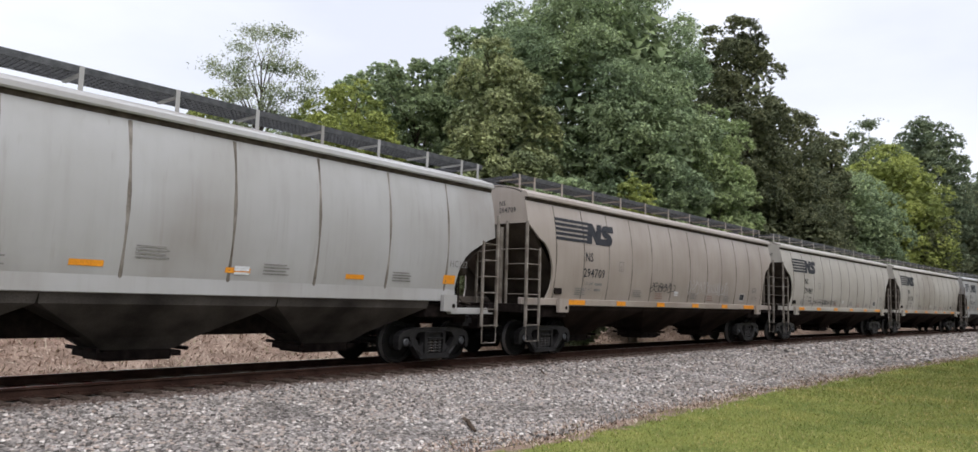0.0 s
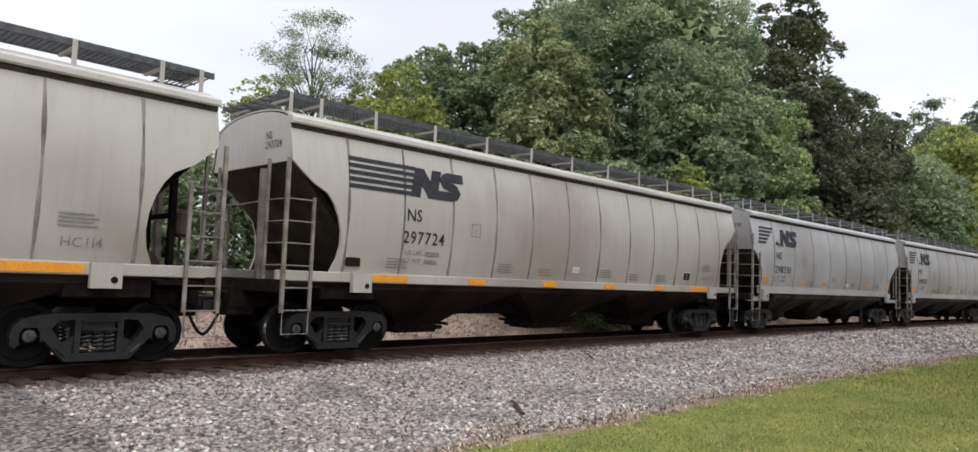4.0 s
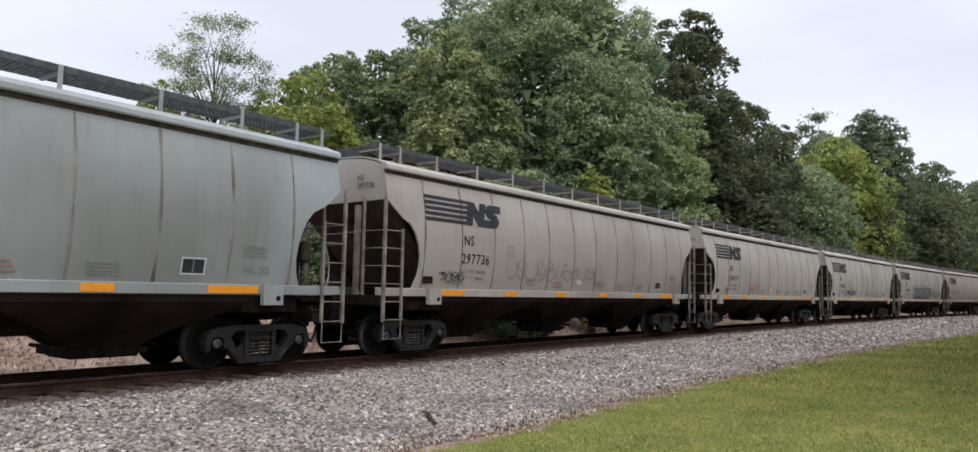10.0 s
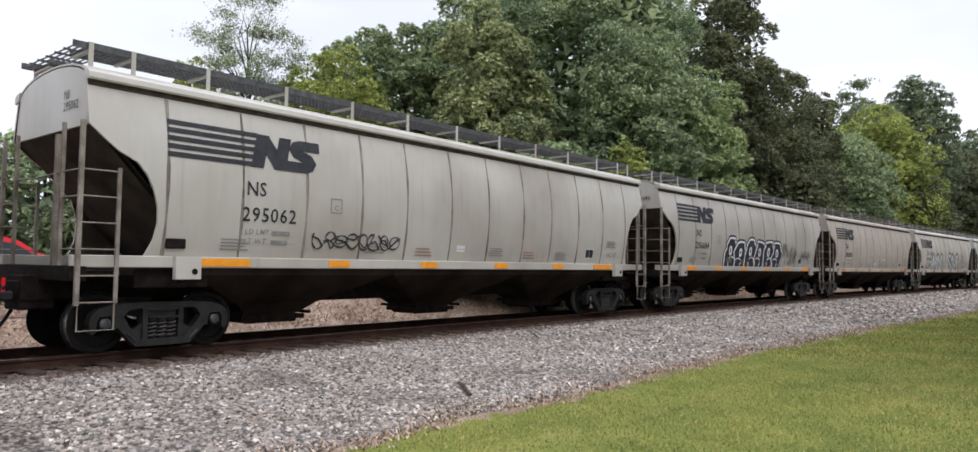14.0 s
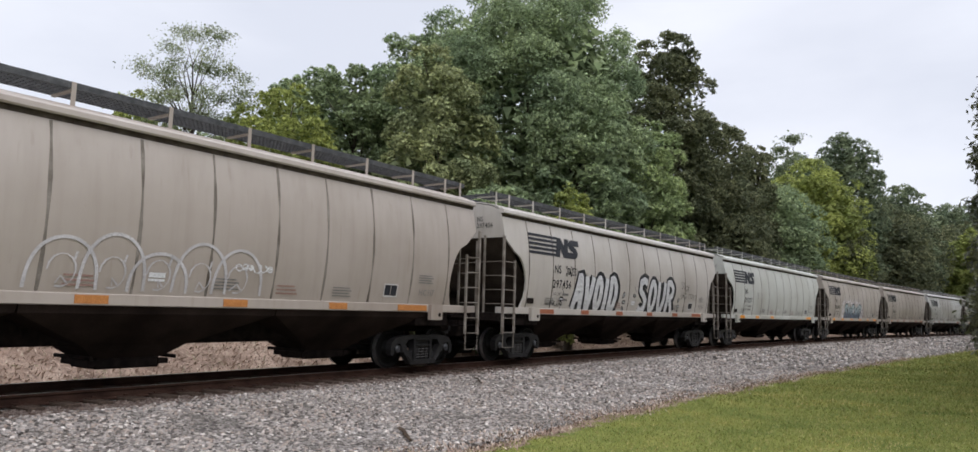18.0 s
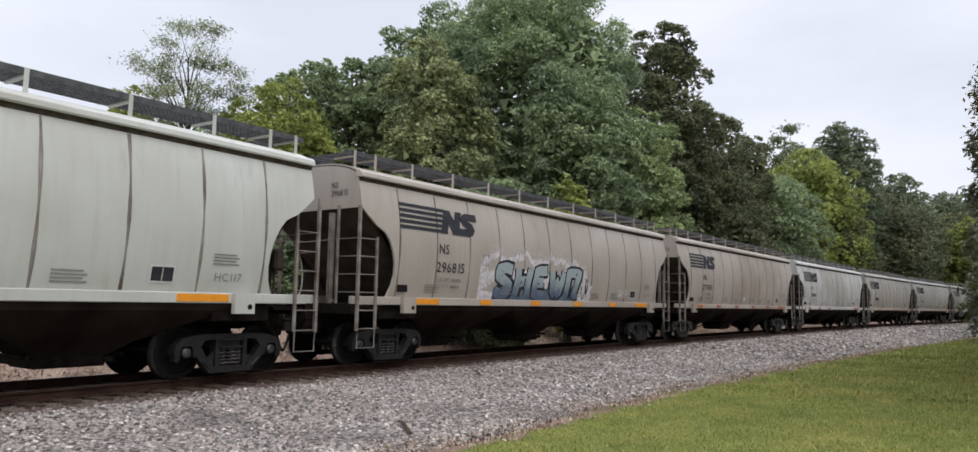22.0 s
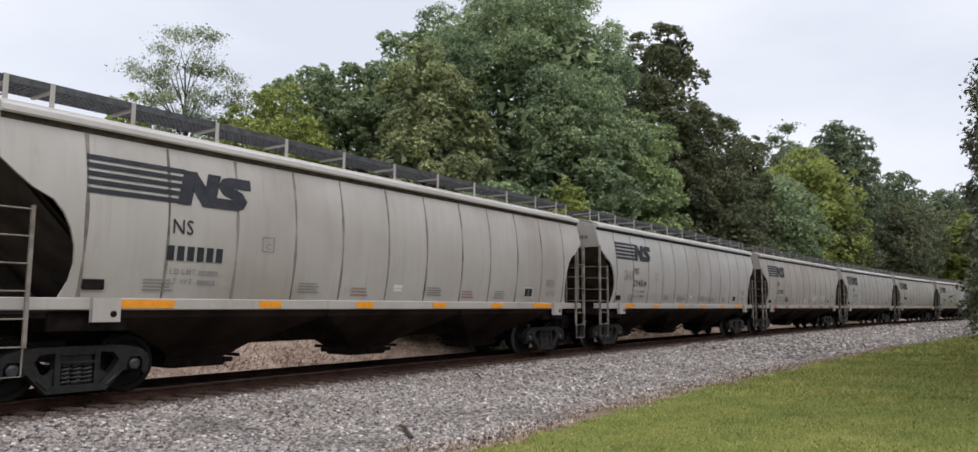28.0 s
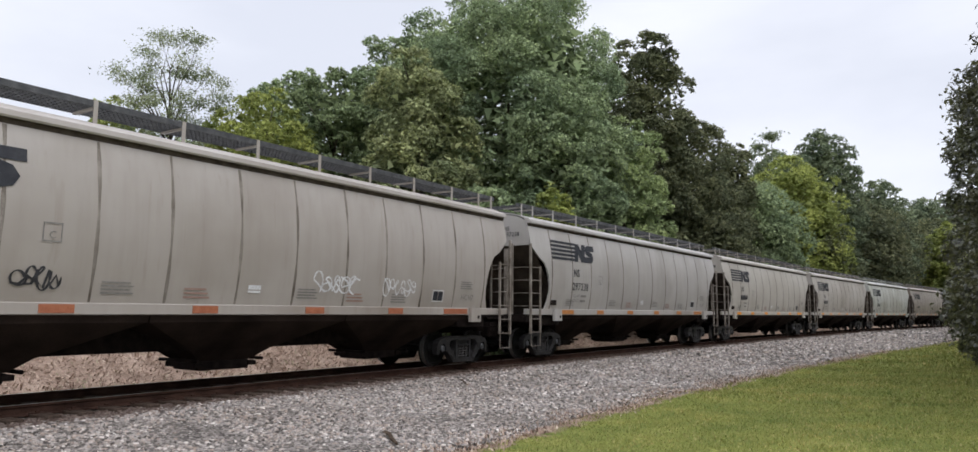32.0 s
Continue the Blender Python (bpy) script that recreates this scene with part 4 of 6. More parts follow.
class Paint:
    """Flat paint on the curved side: gathers faces as (x, z) and lays them on the sheet."""

    def __init__(self, lift=0.012):
        self.v, self.f, self.lift = [], [], lift

    def poly(self, pts):
        o = len(self.v)
        self.v += [skin(x, z, self.lift) for x, z in pts]
        self.f.append(tuple(range(o, o + len(pts))))

    def rect(self, x0, x1, z0, z1, slant=0.0):
        n = max(1, int((z1 - z0) / 0.3))
        for k in range(n):
            a, b = z0 + (z1 - z0) * k / n, z0 + (z1 - z0) * (k + 1) / n
            sa, sb = slant * (a - z0), slant * (b - z0)
            self.poly([(x0 + sa, a), (x1 + sa, a), (x1 + sb, b), (x0 + sb, b)])

    def text(self, body, x, z, size, bold=0.0, width=1.0, warp=None):
        for ch in body:
            v, f, adv = glyph(ch, bold)
            o = len(self.v)
            for p in v:
                q = (x + p[0] * size * width, z + p[1] * size)
                self.v.append(skin(*(warp(*q) if warp else q), self.lift))
            self.f += [tuple(i + o for i in q) for q in f]
            x += (adv if ch != " " else 0.3) * size * width
        return x

    def ribbon(self, pts, w, even=False):
        n = len(pts)
        o = len(self.v)
        for i, (x, z) in enumerate(pts):
            a, b = pts[max(0, i - 1)], pts[min(n - 1, i + 1)]
            dx, dz = b[0] - a[0], b[1] - a[1]
            L = math.hypot(dx, dz) or 1
            ww = w if even else w * (0.7 + 0.3 * math.sin(i * 1.3))
            self.v += [skin(x - dz / L * ww / 2, z + dx / L * ww / 2, self.lift), skin(x + dz / L * ww / 2, z - dx / L * ww / 2, self.lift)]
        self.f += [(o + 2 * i, o + 2 * i + 1, o + 2 * i + 3, o + 2 * i + 2) for i in range(n - 1)]

    @staticmethod
    def scrawl(lift, x0, x1, z0, z1, seed, w=0.03, loops=6, turns=2):
        """Looping handwriting without letters."""
        rng = random.Random(seed)
        zc, hz = (z0 + z1) / 2, (z1 - z0) / 2
        step = (x1 - x0) / loops
        marks = []
        for k in range(loops):
            self = Paint(lift)
            marks.append(self)
            cx, rx, rz = x0 + step * (k + 0.5), step * rng.uniform(0.35, 0.62), hz * rng.uniform(0.55, 1.0)
            ph, span = rng.uniform(0, 6.28), rng.uniform(3.2, 6.6) * turns / 2
            pts = [(cx + rx * math.cos(ph + span * u) + step * 0.25 * (u - 0.5), zc + rz * math.sin(ph + span * u * rng.choice((1, 1)))) for u in np.linspace(0, 1, 14)]
            self.ribbon(pts, w)
            if k:
                self.ribbon([last, ((last[0] + pts[0][0]) / 2, zc), pts[0]], w * 0.8)
            last = pts[-1]
            if rng.random() < 0.6:
                self.ribbon([(cx - rx, zc + rz * rng.uniform(-1, 1)), (cx + rx * 0.2, zc + rz * rng.uniform(-1, 1)), (cx + rx, zc + rz * rng.uniform(-1, 1))], w)
        return marks

    def put(self, name, material, car, label=""):
        return place(name, mesh_from(name, self.v, self.f, M[material]), car, None, label)


def n_shape(p, x, z, w, h, lean, bar):
    """A slanted block with two wedge cuts."""
    def at(u, v):
        return (x + u * w + lean * v * h, z + v * h)
    p.poly([at(0, 0), at(bar, 0), at(bar, 1), at(0, 1)])
    p.poly([at(1 - bar, 0), at(1, 0), at(1, 1), at(1 - bar, 1)])
    p.poly([at(bar * 0.9, 1), at(bar * 0.9, 0.45), at(1 - bar * 0.9, 0), at(1 - bar * 0.9, 0.55)])


def s_shape(p, x, z, w, h, lean, bar):
    """A rounded block with a slit from either side."""
    k = bar / 2
    cen = [(0.96, 1 - k), (0.80, 1 - k), (0.38, 1 - k), (0.23, 0.90 - k * 0.8), (0.20, 0.72), (0.28, 0.58), (0.50, 0.50), (0.70, 0.43), (0.79, 0.29), (0.75, 0.12 + k * 0.6), (0.60, k), (0.20, k), (0.02, k)]
    p.ribbon([(x + u * w + lean * v * h, z + v * h) for u, v in cen], bar * h, True)


def emblem(car, arch):
    """Five bars running into two bold slanted shapes, each a piece of its own."""
    def piece(name, draw):
        p = Paint()
        draw(p)
        p.put(name, "decal", car, "dark painted emblem bar" if name == "emblem_bar" else "bold slanted dark emblem shape")
    for k in range(5):
        if arch:
            z = 3.12 + k * 0.132
            pts = [(-7.36 + 0.045 * k, z), (-6.78 + 0.16 * k, z), (-6.66 + 0.16 * k, z + 0.078), (-7.33 + 0.045 * k, z + 0.078)]
        else:
            z = 3.06 + k * 0.128
            pts = [(-7.17, z), (-5.72 + 0.035 * k, z), (-5.70 + 0.035 * k, z + 0.078), (-7.17, z + 0.078)]
        piece("emblem_bar", lambda p: p.poly(pts))
    if arch:
        x0, w, z0, h, x1 = -5.62, 0.78, 3.10, 0.62, -4.86
        piece("emblem_wedge", lambda p: p.poly([(-6.00, 3.13), (-5.60, 3.11), (-5.86, 3.28)]))
        mx, mz, ms = -5.97, 2.63, 0.35
    else:
        x0, w, z0, h, x1 = -5.72, 0.70, 3.05, 0.59, -5.06
        mx, mz, ms = -5.80, 2.56, 0.34
    piece("emblem_block", lambda p: n_shape(p, x0, z0, w, h, 0.25, 0.36))
    piece("emblem_block", lambda p: s_shape(p, x1, z0, 0.74, h, 0.16, 0.32))
    p = Paint()
    p.text("NS", mx, mz, ms, 0.008, 1.08 if arch else 0.92)
    p.put("reporting_mark", "decal", car)


NUMBERS = ["", "294709", "294887", "297724", "298230", "298202", "295398", "297736", "294779", "295062", "296684", "298038", "297456", "295277", "296815", "297600", "296438", "", "294814", "297830", "297238"]


def stencils(car, i, arch):
    num = NUMBERS[i] if i < len(NUMBERS) else ""
    p = Paint()
    if arch:
        x, z, size = -6.02, 2.12, 0.36
    else:
        x, z, size = -5.86, 2.12, 0.345
    if num:
        run = sum(glyph(ch, 0.008)[2] for ch in num) * size
        p.text(num, x, z, size, 0.008, (1.38 if arch else 1.11) / run)
        p.put("wagon_number", "decal", car)
    else:
        for k in range(6):
            p.rect(x + k * 0.18, x + k * 0.18 + 0.13, z, z + 0.24)
        p.put("wagon_number", "decal", car)
    if arch:
        lines = (("LD LMT", -6.0, 1.93, 0.13, 0.40), ("LT WT", -6.0, 1.80, 0.13, 0.35), ("HC122", 6.15, 2.12, 0.2, 0))
        blocks = ((-2.9, 1.70), (-0.7, 1.90), (1.5, 1.74), (4.5, 1.74))
    else:
        code = "HC114" if i in (1, 2, 8) else "HC115" if i == 6 else "HC117"
        lines = (("LD LMT", -5.78, 1.90, 0.13, 0.38), ("LT WT", -5.78, 1.74, 0.13, 0.34), (code, 6.15, 1.70, 0.2, 0))
        blocks = ((-6.2, 1.62), (-3.1, 1.64), (0.75, 1.64), (3.5, 1.60), (6.1, 1.98))
    for body, x, z, size, bar in lines:
        p = Paint()
        p.text(body, x, z, size, 0.003)
        p.put("weight_print", "faint", car, "faded grey stencilled small print")
        if bar:
            p = Paint()
            p.rect(x + 0.52, x + 0.52 + bar, z, z + 0.07)
            p.put("weight_figure", "faint", car)
    for bx, bz in blocks:
        p = Paint()
        for k in range(4):
            p.rect(bx, bx + 0.52 - 0.06 * (k % 2), bz + 0.055 * k, bz + 0.055 * k + 0.024)
        p.put("small_print", "faint", car)
    p = Paint()
    px = -3.62 if arch else -4.02
    pz = 2.42 if arch else 2.36
    for a in ((px, px + 0.27, pz, pz + 0.018), (px, px + 0.27, pz + 0.26, pz + 0.278), (px, px + 0.018, pz, pz + 0.278), (px + 0.252, px + 0.27, pz, pz + 0.278)):
        p.rect(*a)
    p.text("C", px + 0.085, pz + 0.05, 0.15)
    p.put("plate_mark", "faint", car)
    if not arch:
        for rx in (-1.7, 2.1):
            p = Paint()
            for k in range(3):
                p.rect(rx, rx + 0.5 - 0.04 * k, 1.60 + 0.07 * k, 1.63 + 0.07 * k)
            p.put("red_print", "faint_red", car, "faded red stencilled lines")
        p = Paint()
        for a in ((4.98, 5.42, 1.64, 1.66), (4.98, 5.42, 1.90, 1.92), (4.98, 5.0, 1.64, 1.92), (5.40, 5.42, 1.64, 1.92)):
            p.rect(*a)
        p.put("label_border", "white_tag", car)
        for lx in (5.01, 5.21):
            p = Paint()
            p.rect(lx, lx + 0.175, 1.67, 1.89)
            p.put("label_panel", "decal", car)
        g = Geo().box(-7.12, -6.80, -1.545, -1.49, 1.62, 1.78, 0.015)
        place("bracket_plate", g.mesh("bracket_plate", M["dark_steel"]), car)
    wx = 0.95 if arch else -0.42
    for z0, z1 in ((1.72, 1.76), (1.78, 1.86)):
        p = Paint()
        p.rect(wx, wx + 0.28, z0, z1)
        p.put("white_label", "white_tag", car)
    # end panel: small shapes and bars where the number stands
    ex = -8.312 + (SHORT if arch else 0)
    if num:
        vs, fs = [], []
        for body, z in (("NS", 3.86), (num, 3.68)):
            y = -0.56
            for ch in body:
                v, f, adv = glyph(ch, 0.004)
                o = len(vs)
                vs += [(ex, y - p[0] * 0.17, z + p[1] * 0.19) for p in v]
                fs += [tuple(k + o for k in q) for q in f]
                y -= adv * 0.17
        place("end_number", mesh_from("end_number", vs, fs, M["decal"]), car)
    else:
        g = Geo()
        for k in range(6):
            g.box(ex, ex + 0.01, -1.15 + 0.10 * k, -1.08 + 0.10 * k, 3.68, 3.80)
        place("end_number", g.mesh("end_number", M["decal"]), car)


def reflectors(car, i, arch):
    kind = "rustred" if i in (12, 16, 19) else "orange"
    if i in (11, 15, 20):
        kind = "amber"
    if arch:
        spans = [(-6.91, -6.45, 1.74, 1.92), (-3.78, -3.31, 1.74, 1.83), (-1.6, -1.13, 1.74, 1.83), (0.79, 1.25, 1.74, 1.83), (3.3, 3.75, 1.74, 1.83), (6.0, 6.38, 1.74, 1.93)]
        for x0, x1, z0, z1 in spans:
            p = Paint(0.008)
            p.rect(x0, x1, z0, z1)
            p.put("reflector", kind, car, "bright orange reflective patch")
        return
    w = width_at(SILL_TOP) + 0.033
    for x0, x1 in ((-6.62, -5.62), (-3.95, -3.45), (-1.5, -1.0), (1.0, 1.5), (3.45, 3.95), (5.5, 6.5)):
        if i in (13, 16) and 0 < x0 < 4:
            continue
        if i == 15 and x0 > -5:
            kind = "rustred"
        g = Geo().box(x0, x1, -w, -w + 0.02, 1.345, 1.475, 0.003)
        place("reflector", g.mesh("reflector", M[kind]), car, None, "bright orange reflective strip" if kind == "orange" else "faded reddish reflective strip")


def sprayed_halo(car, x0, x1, z0, z1, seed, halo):
    """A ragged cloud of pale overspray down to the sill, with loose flecks over its edge."""
    rng = random.Random(seed)
    hz = Paint(0.007)
    w = x1 - x0
    top = [(x0 + w * u, z1 + 0.07 * math.sin(u * 23) + 0.05 * math.sin(u * 57) + 0.05 * rng.uniform(-1, 1) - (z1 - z0) * max(0, abs(u - 0.46) - 0.36) * 3.2) for u in np.linspace(0, 1, 110)]
    for p, q in zip(top, top[1:]):
        hz.poly([(p[0], z0), (q[0], z0), (q[0], (z0 + q[1]) / 2), (p[0], (z0 + p[1]) / 2)])
        hz.poly([(p[0], (z0 + p[1]) / 2), (q[0], (z0 + q[1]) / 2), q, p])
    for _ in range(420):
        at, r = rng.choice(top), rng.uniform(0.006, 0.022)
        fx, fz = at[0] + rng.uniform(-0.05, 0.05), at[1] + 0.22 * rng.random() ** 2
        hz.poly([(fx + r * math.cos(k), fz + r * math.sin(k)) for k in (0.3, 1.5, 2.8, 4.1, 5.3)])
    hz.put("overspray", halo, car, "pale overspray round the painted letters")


def bubble_piece(car, x0, x1, z0, z1, n, seed, fill, edge, dark, round_=0.42):
    """Spray-painted block shapes: dark edges, outlines and fills with dark counters, no letters."""
    rng = random.Random(seed)
    step = (x1 - x0) / n
    for k in range(n):
        lift = 0.009 + 0.0022 * k
        shade, back, front, mark = Paint(lift), Paint(lift + 0.0006), Paint(lift + 0.0012), Paint(lift + 0.0018)
        cx = x0 + step * (k + 0.5)
        top = z1 - rng.uniform(0, 0.12) * (z1 - z0)
        lean = rng.uniform(-0.10, 0.14)
        a1, a2, p1, p2 = rng.uniform(0.03, 0.08), rng.uniform(0.02, 0.05), rng.uniform(0, 6), rng.uniform(0, 6)

        def ring(grow):
            out = []
            for a in np.linspace(0, 2 * math.pi, 37)[:-1]:
                c, s = math.cos(a), math.sin(a)
                u = math.copysign(abs(c) ** round_, c) * (step * 0.53 + grow)
                v = math.copysign(abs(s) ** (round_ if s < 0 else round_ + 0.35), s) * ((top - z0) / 2 + grow)
                zz = max(z0 - 0.02, (top + z0) / 2 + v)
                out.append((cx + u + lean * (zz - z0) + a1 * math.sin(5 * a + p1) + a2 * math.sin(9 * a + p2), max(z0 - 0.02, zz + 0.04 * math.sin(4 * a + p2) * (zz > z0 + 0.1))))
            return out

        def fan(p, rg):
            mx, mz = sum(q[0] for q in rg) / len(rg), sum(q[1] for q in rg) / len(rg)
            for q, r in zip(rg, rg[1:] + rg[:1]):
                p.poly([(mx, mz), q, r])
        fan(shade, ring(0.13))
        shade.put("painted_shadow", dark, car, "dark sprayed edge round the pale outline")
        fan(back, ring(0.06))
        fan(front, ring(-0.025))
        hh = top - z0
        flip = 1 if k % 2 else -1
        # counters and the cuts between the limbs of each shape
        mark.ribbon([(cx + 0.10 * step * math.cos(a), z0 + 0.62 * hh + 0.13 * hh * math.sin(a)) for a in np.linspace(0, 6.3, 15)], 0.09, True)
        mark.ribbon([(cx - flip * step * 0.42, z0 + 0.36 * hh), (cx - flip * step * 0.15, z0 + 0.42 * hh), (cx + flip * step * 0.10, z0 + 0.34 * hh)], 0.045, True)
        mark.ribbon([(cx + flip * step * 0.03, z0), (cx + flip * step * 0.06, z0 + 0.14 * hh), (cx + flip * step * 0.14, z0 + 0.26 * hh)], 0.06, True)
        back.put("painted_outline", edge, car, "sprayed outline of painted letters")
        front.put("painted_fill", fill, car, "sprayed fill of painted letters")
        mark.put("painted_strokes", edge, car)


STROKES = {
    "A": [[(0.05, 0.0), (0.30, 0.55), (0.50, 1.0), (0.68, 0.95), (0.85, 0.5), (0.95, 0.0)], [(0.25, 0.32), (0.80, 0.36)]],
    "V": [[(0.08, 1.0), (0.25, 0.5), (0.42, 0.04), (0.60, 0.06), (0.78, 0.5), (0.95, 1.0)]],
    "O": [[(0.5 + 0.36 * math.cos(a), 0.5 + 0.46 * math.sin(a)) for a in np.linspace(0, 6.4, 15)]],
    "I": [[(0.5, 1.0), (0.46, 0.5), (0.5, 0.0)]],
    "D": [[(0.12, 0.0), (0.14, 0.5), (0.1, 1.0), (0.5, 0.98), (0.85, 0.75), (0.9, 0.45), (0.75, 0.12), (0.45, 0.02), (0.12, 0.03)]],
    "S": [[(0.92, 0.92), (0.55, 1.0), (0.12, 0.92), (0.10, 0.66), (0.5, 0.52), (0.85, 0.36), (0.80, 0.08), (0.4, 0.0), (0.05, 0.1)]],
    "U": [[(0.10, 1.0), (0.12, 0.4), (0.28, 0.05), (0.65, 0.05), (0.85, 0.4), (0.90, 1.0)]],
    "K": [[(0.15, 1.0), (0.12, 0.0)], [(0.85, 0.95), (0.18, 0.48), (0.95, 0.0)]],
    "M": [[(0.05, 0.0), (0.10, 1.0), (0.48, 0.35), (0.85, 1.0), (0.95, 0.0)]],
    "H": [[(0.10, 1.0), (0.16, 0.5), (0.10, 0.0)], [(0.16, 0.46), (0.55, 0.54), (0.84, 0.46)], [(0.92, 1.0), (0.84, 0.5), (0.92, 0.0)]],
    "W": [[(0.04, 1.0), (0.16, 0.45), (0.28, 0.04), (0.50, 0.62), (0.70, 0.04), (0.84, 0.45), (0.97, 1.0)]],
    "N": [[(0.08, 0.0), (0.12, 0.5), (0.10, 0.98), (0.5, 1.0), (1.02, 0.98), (0.84, 0.6), (0.72, 0.04), (1.0, 0.12)]],
    "L": [[(0.15, 1.0), (0.12, 0.05), (0.85, 0.0)]],
    "E": [[(0.85, 1.0), (0.15, 0.95), (0.12, 0.05), (0.85, 0.0)], [(0.15, 0.5), (0.7, 0.52)]],
    "R": [[(0.12, 0.0), (0.14, 0.5), (0.12, 1.0), (0.55, 1.0), (0.88, 0.82), (0.80, 0.58), (0.35, 0.46)], [(0.45, 0.45), (0.70, 0.25), (0.95, 0.0)]],
}


def word_piece(car, word, x0, x1, z0, z1, fat=0.27, fill="silver_tag", edge=0.26, label="silver sprayed letter with fat strokes"):
    """A sprayed word in fat silver letters that overlap, each with its thin black edge, over one heavy black shadow."""
    wide = {"I": 0.6}
    total = sum(wide.get(c, 1.0) for c in word)

    def draw(c, x, w, lift, width, dx, name, m, label):
        p = Paint(lift)
        for path in STROKES[c]:
            pts = []
            for (a, b), (c2, d) in zip(path, path[1:]):
                pts += [(a + (c2 - a) * k / 4, b + (d - b) * k / 4) for k in range(4)]
            pts.append(path[-1])
            inner = w - fat * 0.55
            p.ribbon([(x + dx + fat * 0.27 + u * inner + 0.10 * v * (z1 - z0), z0 + fat * 0.42 + v * (z1 - z0 - fat * 0.8)) for u, v in pts], width, True)
            p.lift += 0.0004
        p.put(name, m, car, label)
    x = x0
    for k, c in enumerate(word):
        w = (x1 - x0) * wide.get(c, 1.0) / total
        draw(c, x, w, 0.008 + 0.0004 * k, fat + edge, 0.06, "painted_shadow", "black_tag", "heavy black sprayed edge of the word")
        x += w
    x = x0
    for k, c in enumerate(word):
        w = (x1 - x0) * wide.get(c, 1.0) / total
        draw(c, x, w, 0.0115 + 0.0026 * k, fat + 0.085, 0.0, "painted_outline", "black_tag", "thin black sprayed edge of a letter")
        draw(c, x, w, 0.0127 + 0.0026 * k, fat - 0.02, 0.0, "painted_fill", fill, label)
        x += w


def thin_word(car, word, x0, x1, z0, z1, m, w=0.03, seed=1):
    """A word written with one thin spray line a letter."""
    rng = random.Random(seed)
    step = (x1 - x0) / len(word)
    for k, c in enumerate(word):
        if c == " ":
            continue
        p = Paint(0.026 + 0.0004 * k)
        up = rng.uniform(-0.05, 0.05)
        for path in STROKES[c]:
            p.ribbon([(x0 + step * (k + 0.08 + 0.84 * u) + 0.12 * v * (z1 - z0), z0 + up + v * (z1 - z0)) for u, v in path], w)
        p.put("tag_letter", m, car, "thin sprayed handwriting")


def drops(car, x, z, side, n, size):
    """Small silver drops with a black edge flying off a sprayed word."""
    for k in range(n):
        a = side * (0.9 - 0.75 * k)
        cx, cz = x + side * 0.16 * math.cos(a * 0.8), z + 0.24 * (1 - k)
        for grow, lift, m in ((0.028, 0.010, "black_tag"), (0.0, 0.013, "silver_tag")):
            p = Paint(lift)
            ring = []
            for u in np.linspace(0, 2 * math.pi, 15)[:-1]:
                r = (size * (0.55 + 0.45 * math.cos(u))) * 0.5 + grow
                ex, ez = size * 0.9 * math.cos(u) + grow * math.cos(u), 0.42 * r * math.sin(u) * 1.6 + grow * math.sin(u)
                t = 0.9 * (1 - k) * side
                ring.append((cx + side * (ex * math.cos(t) - ez * math.sin(t)), cz + ex * math.sin(t) * side + ez * math.cos(t)))
            p.poly(ring)
            p.put("painted_drop", m, car)


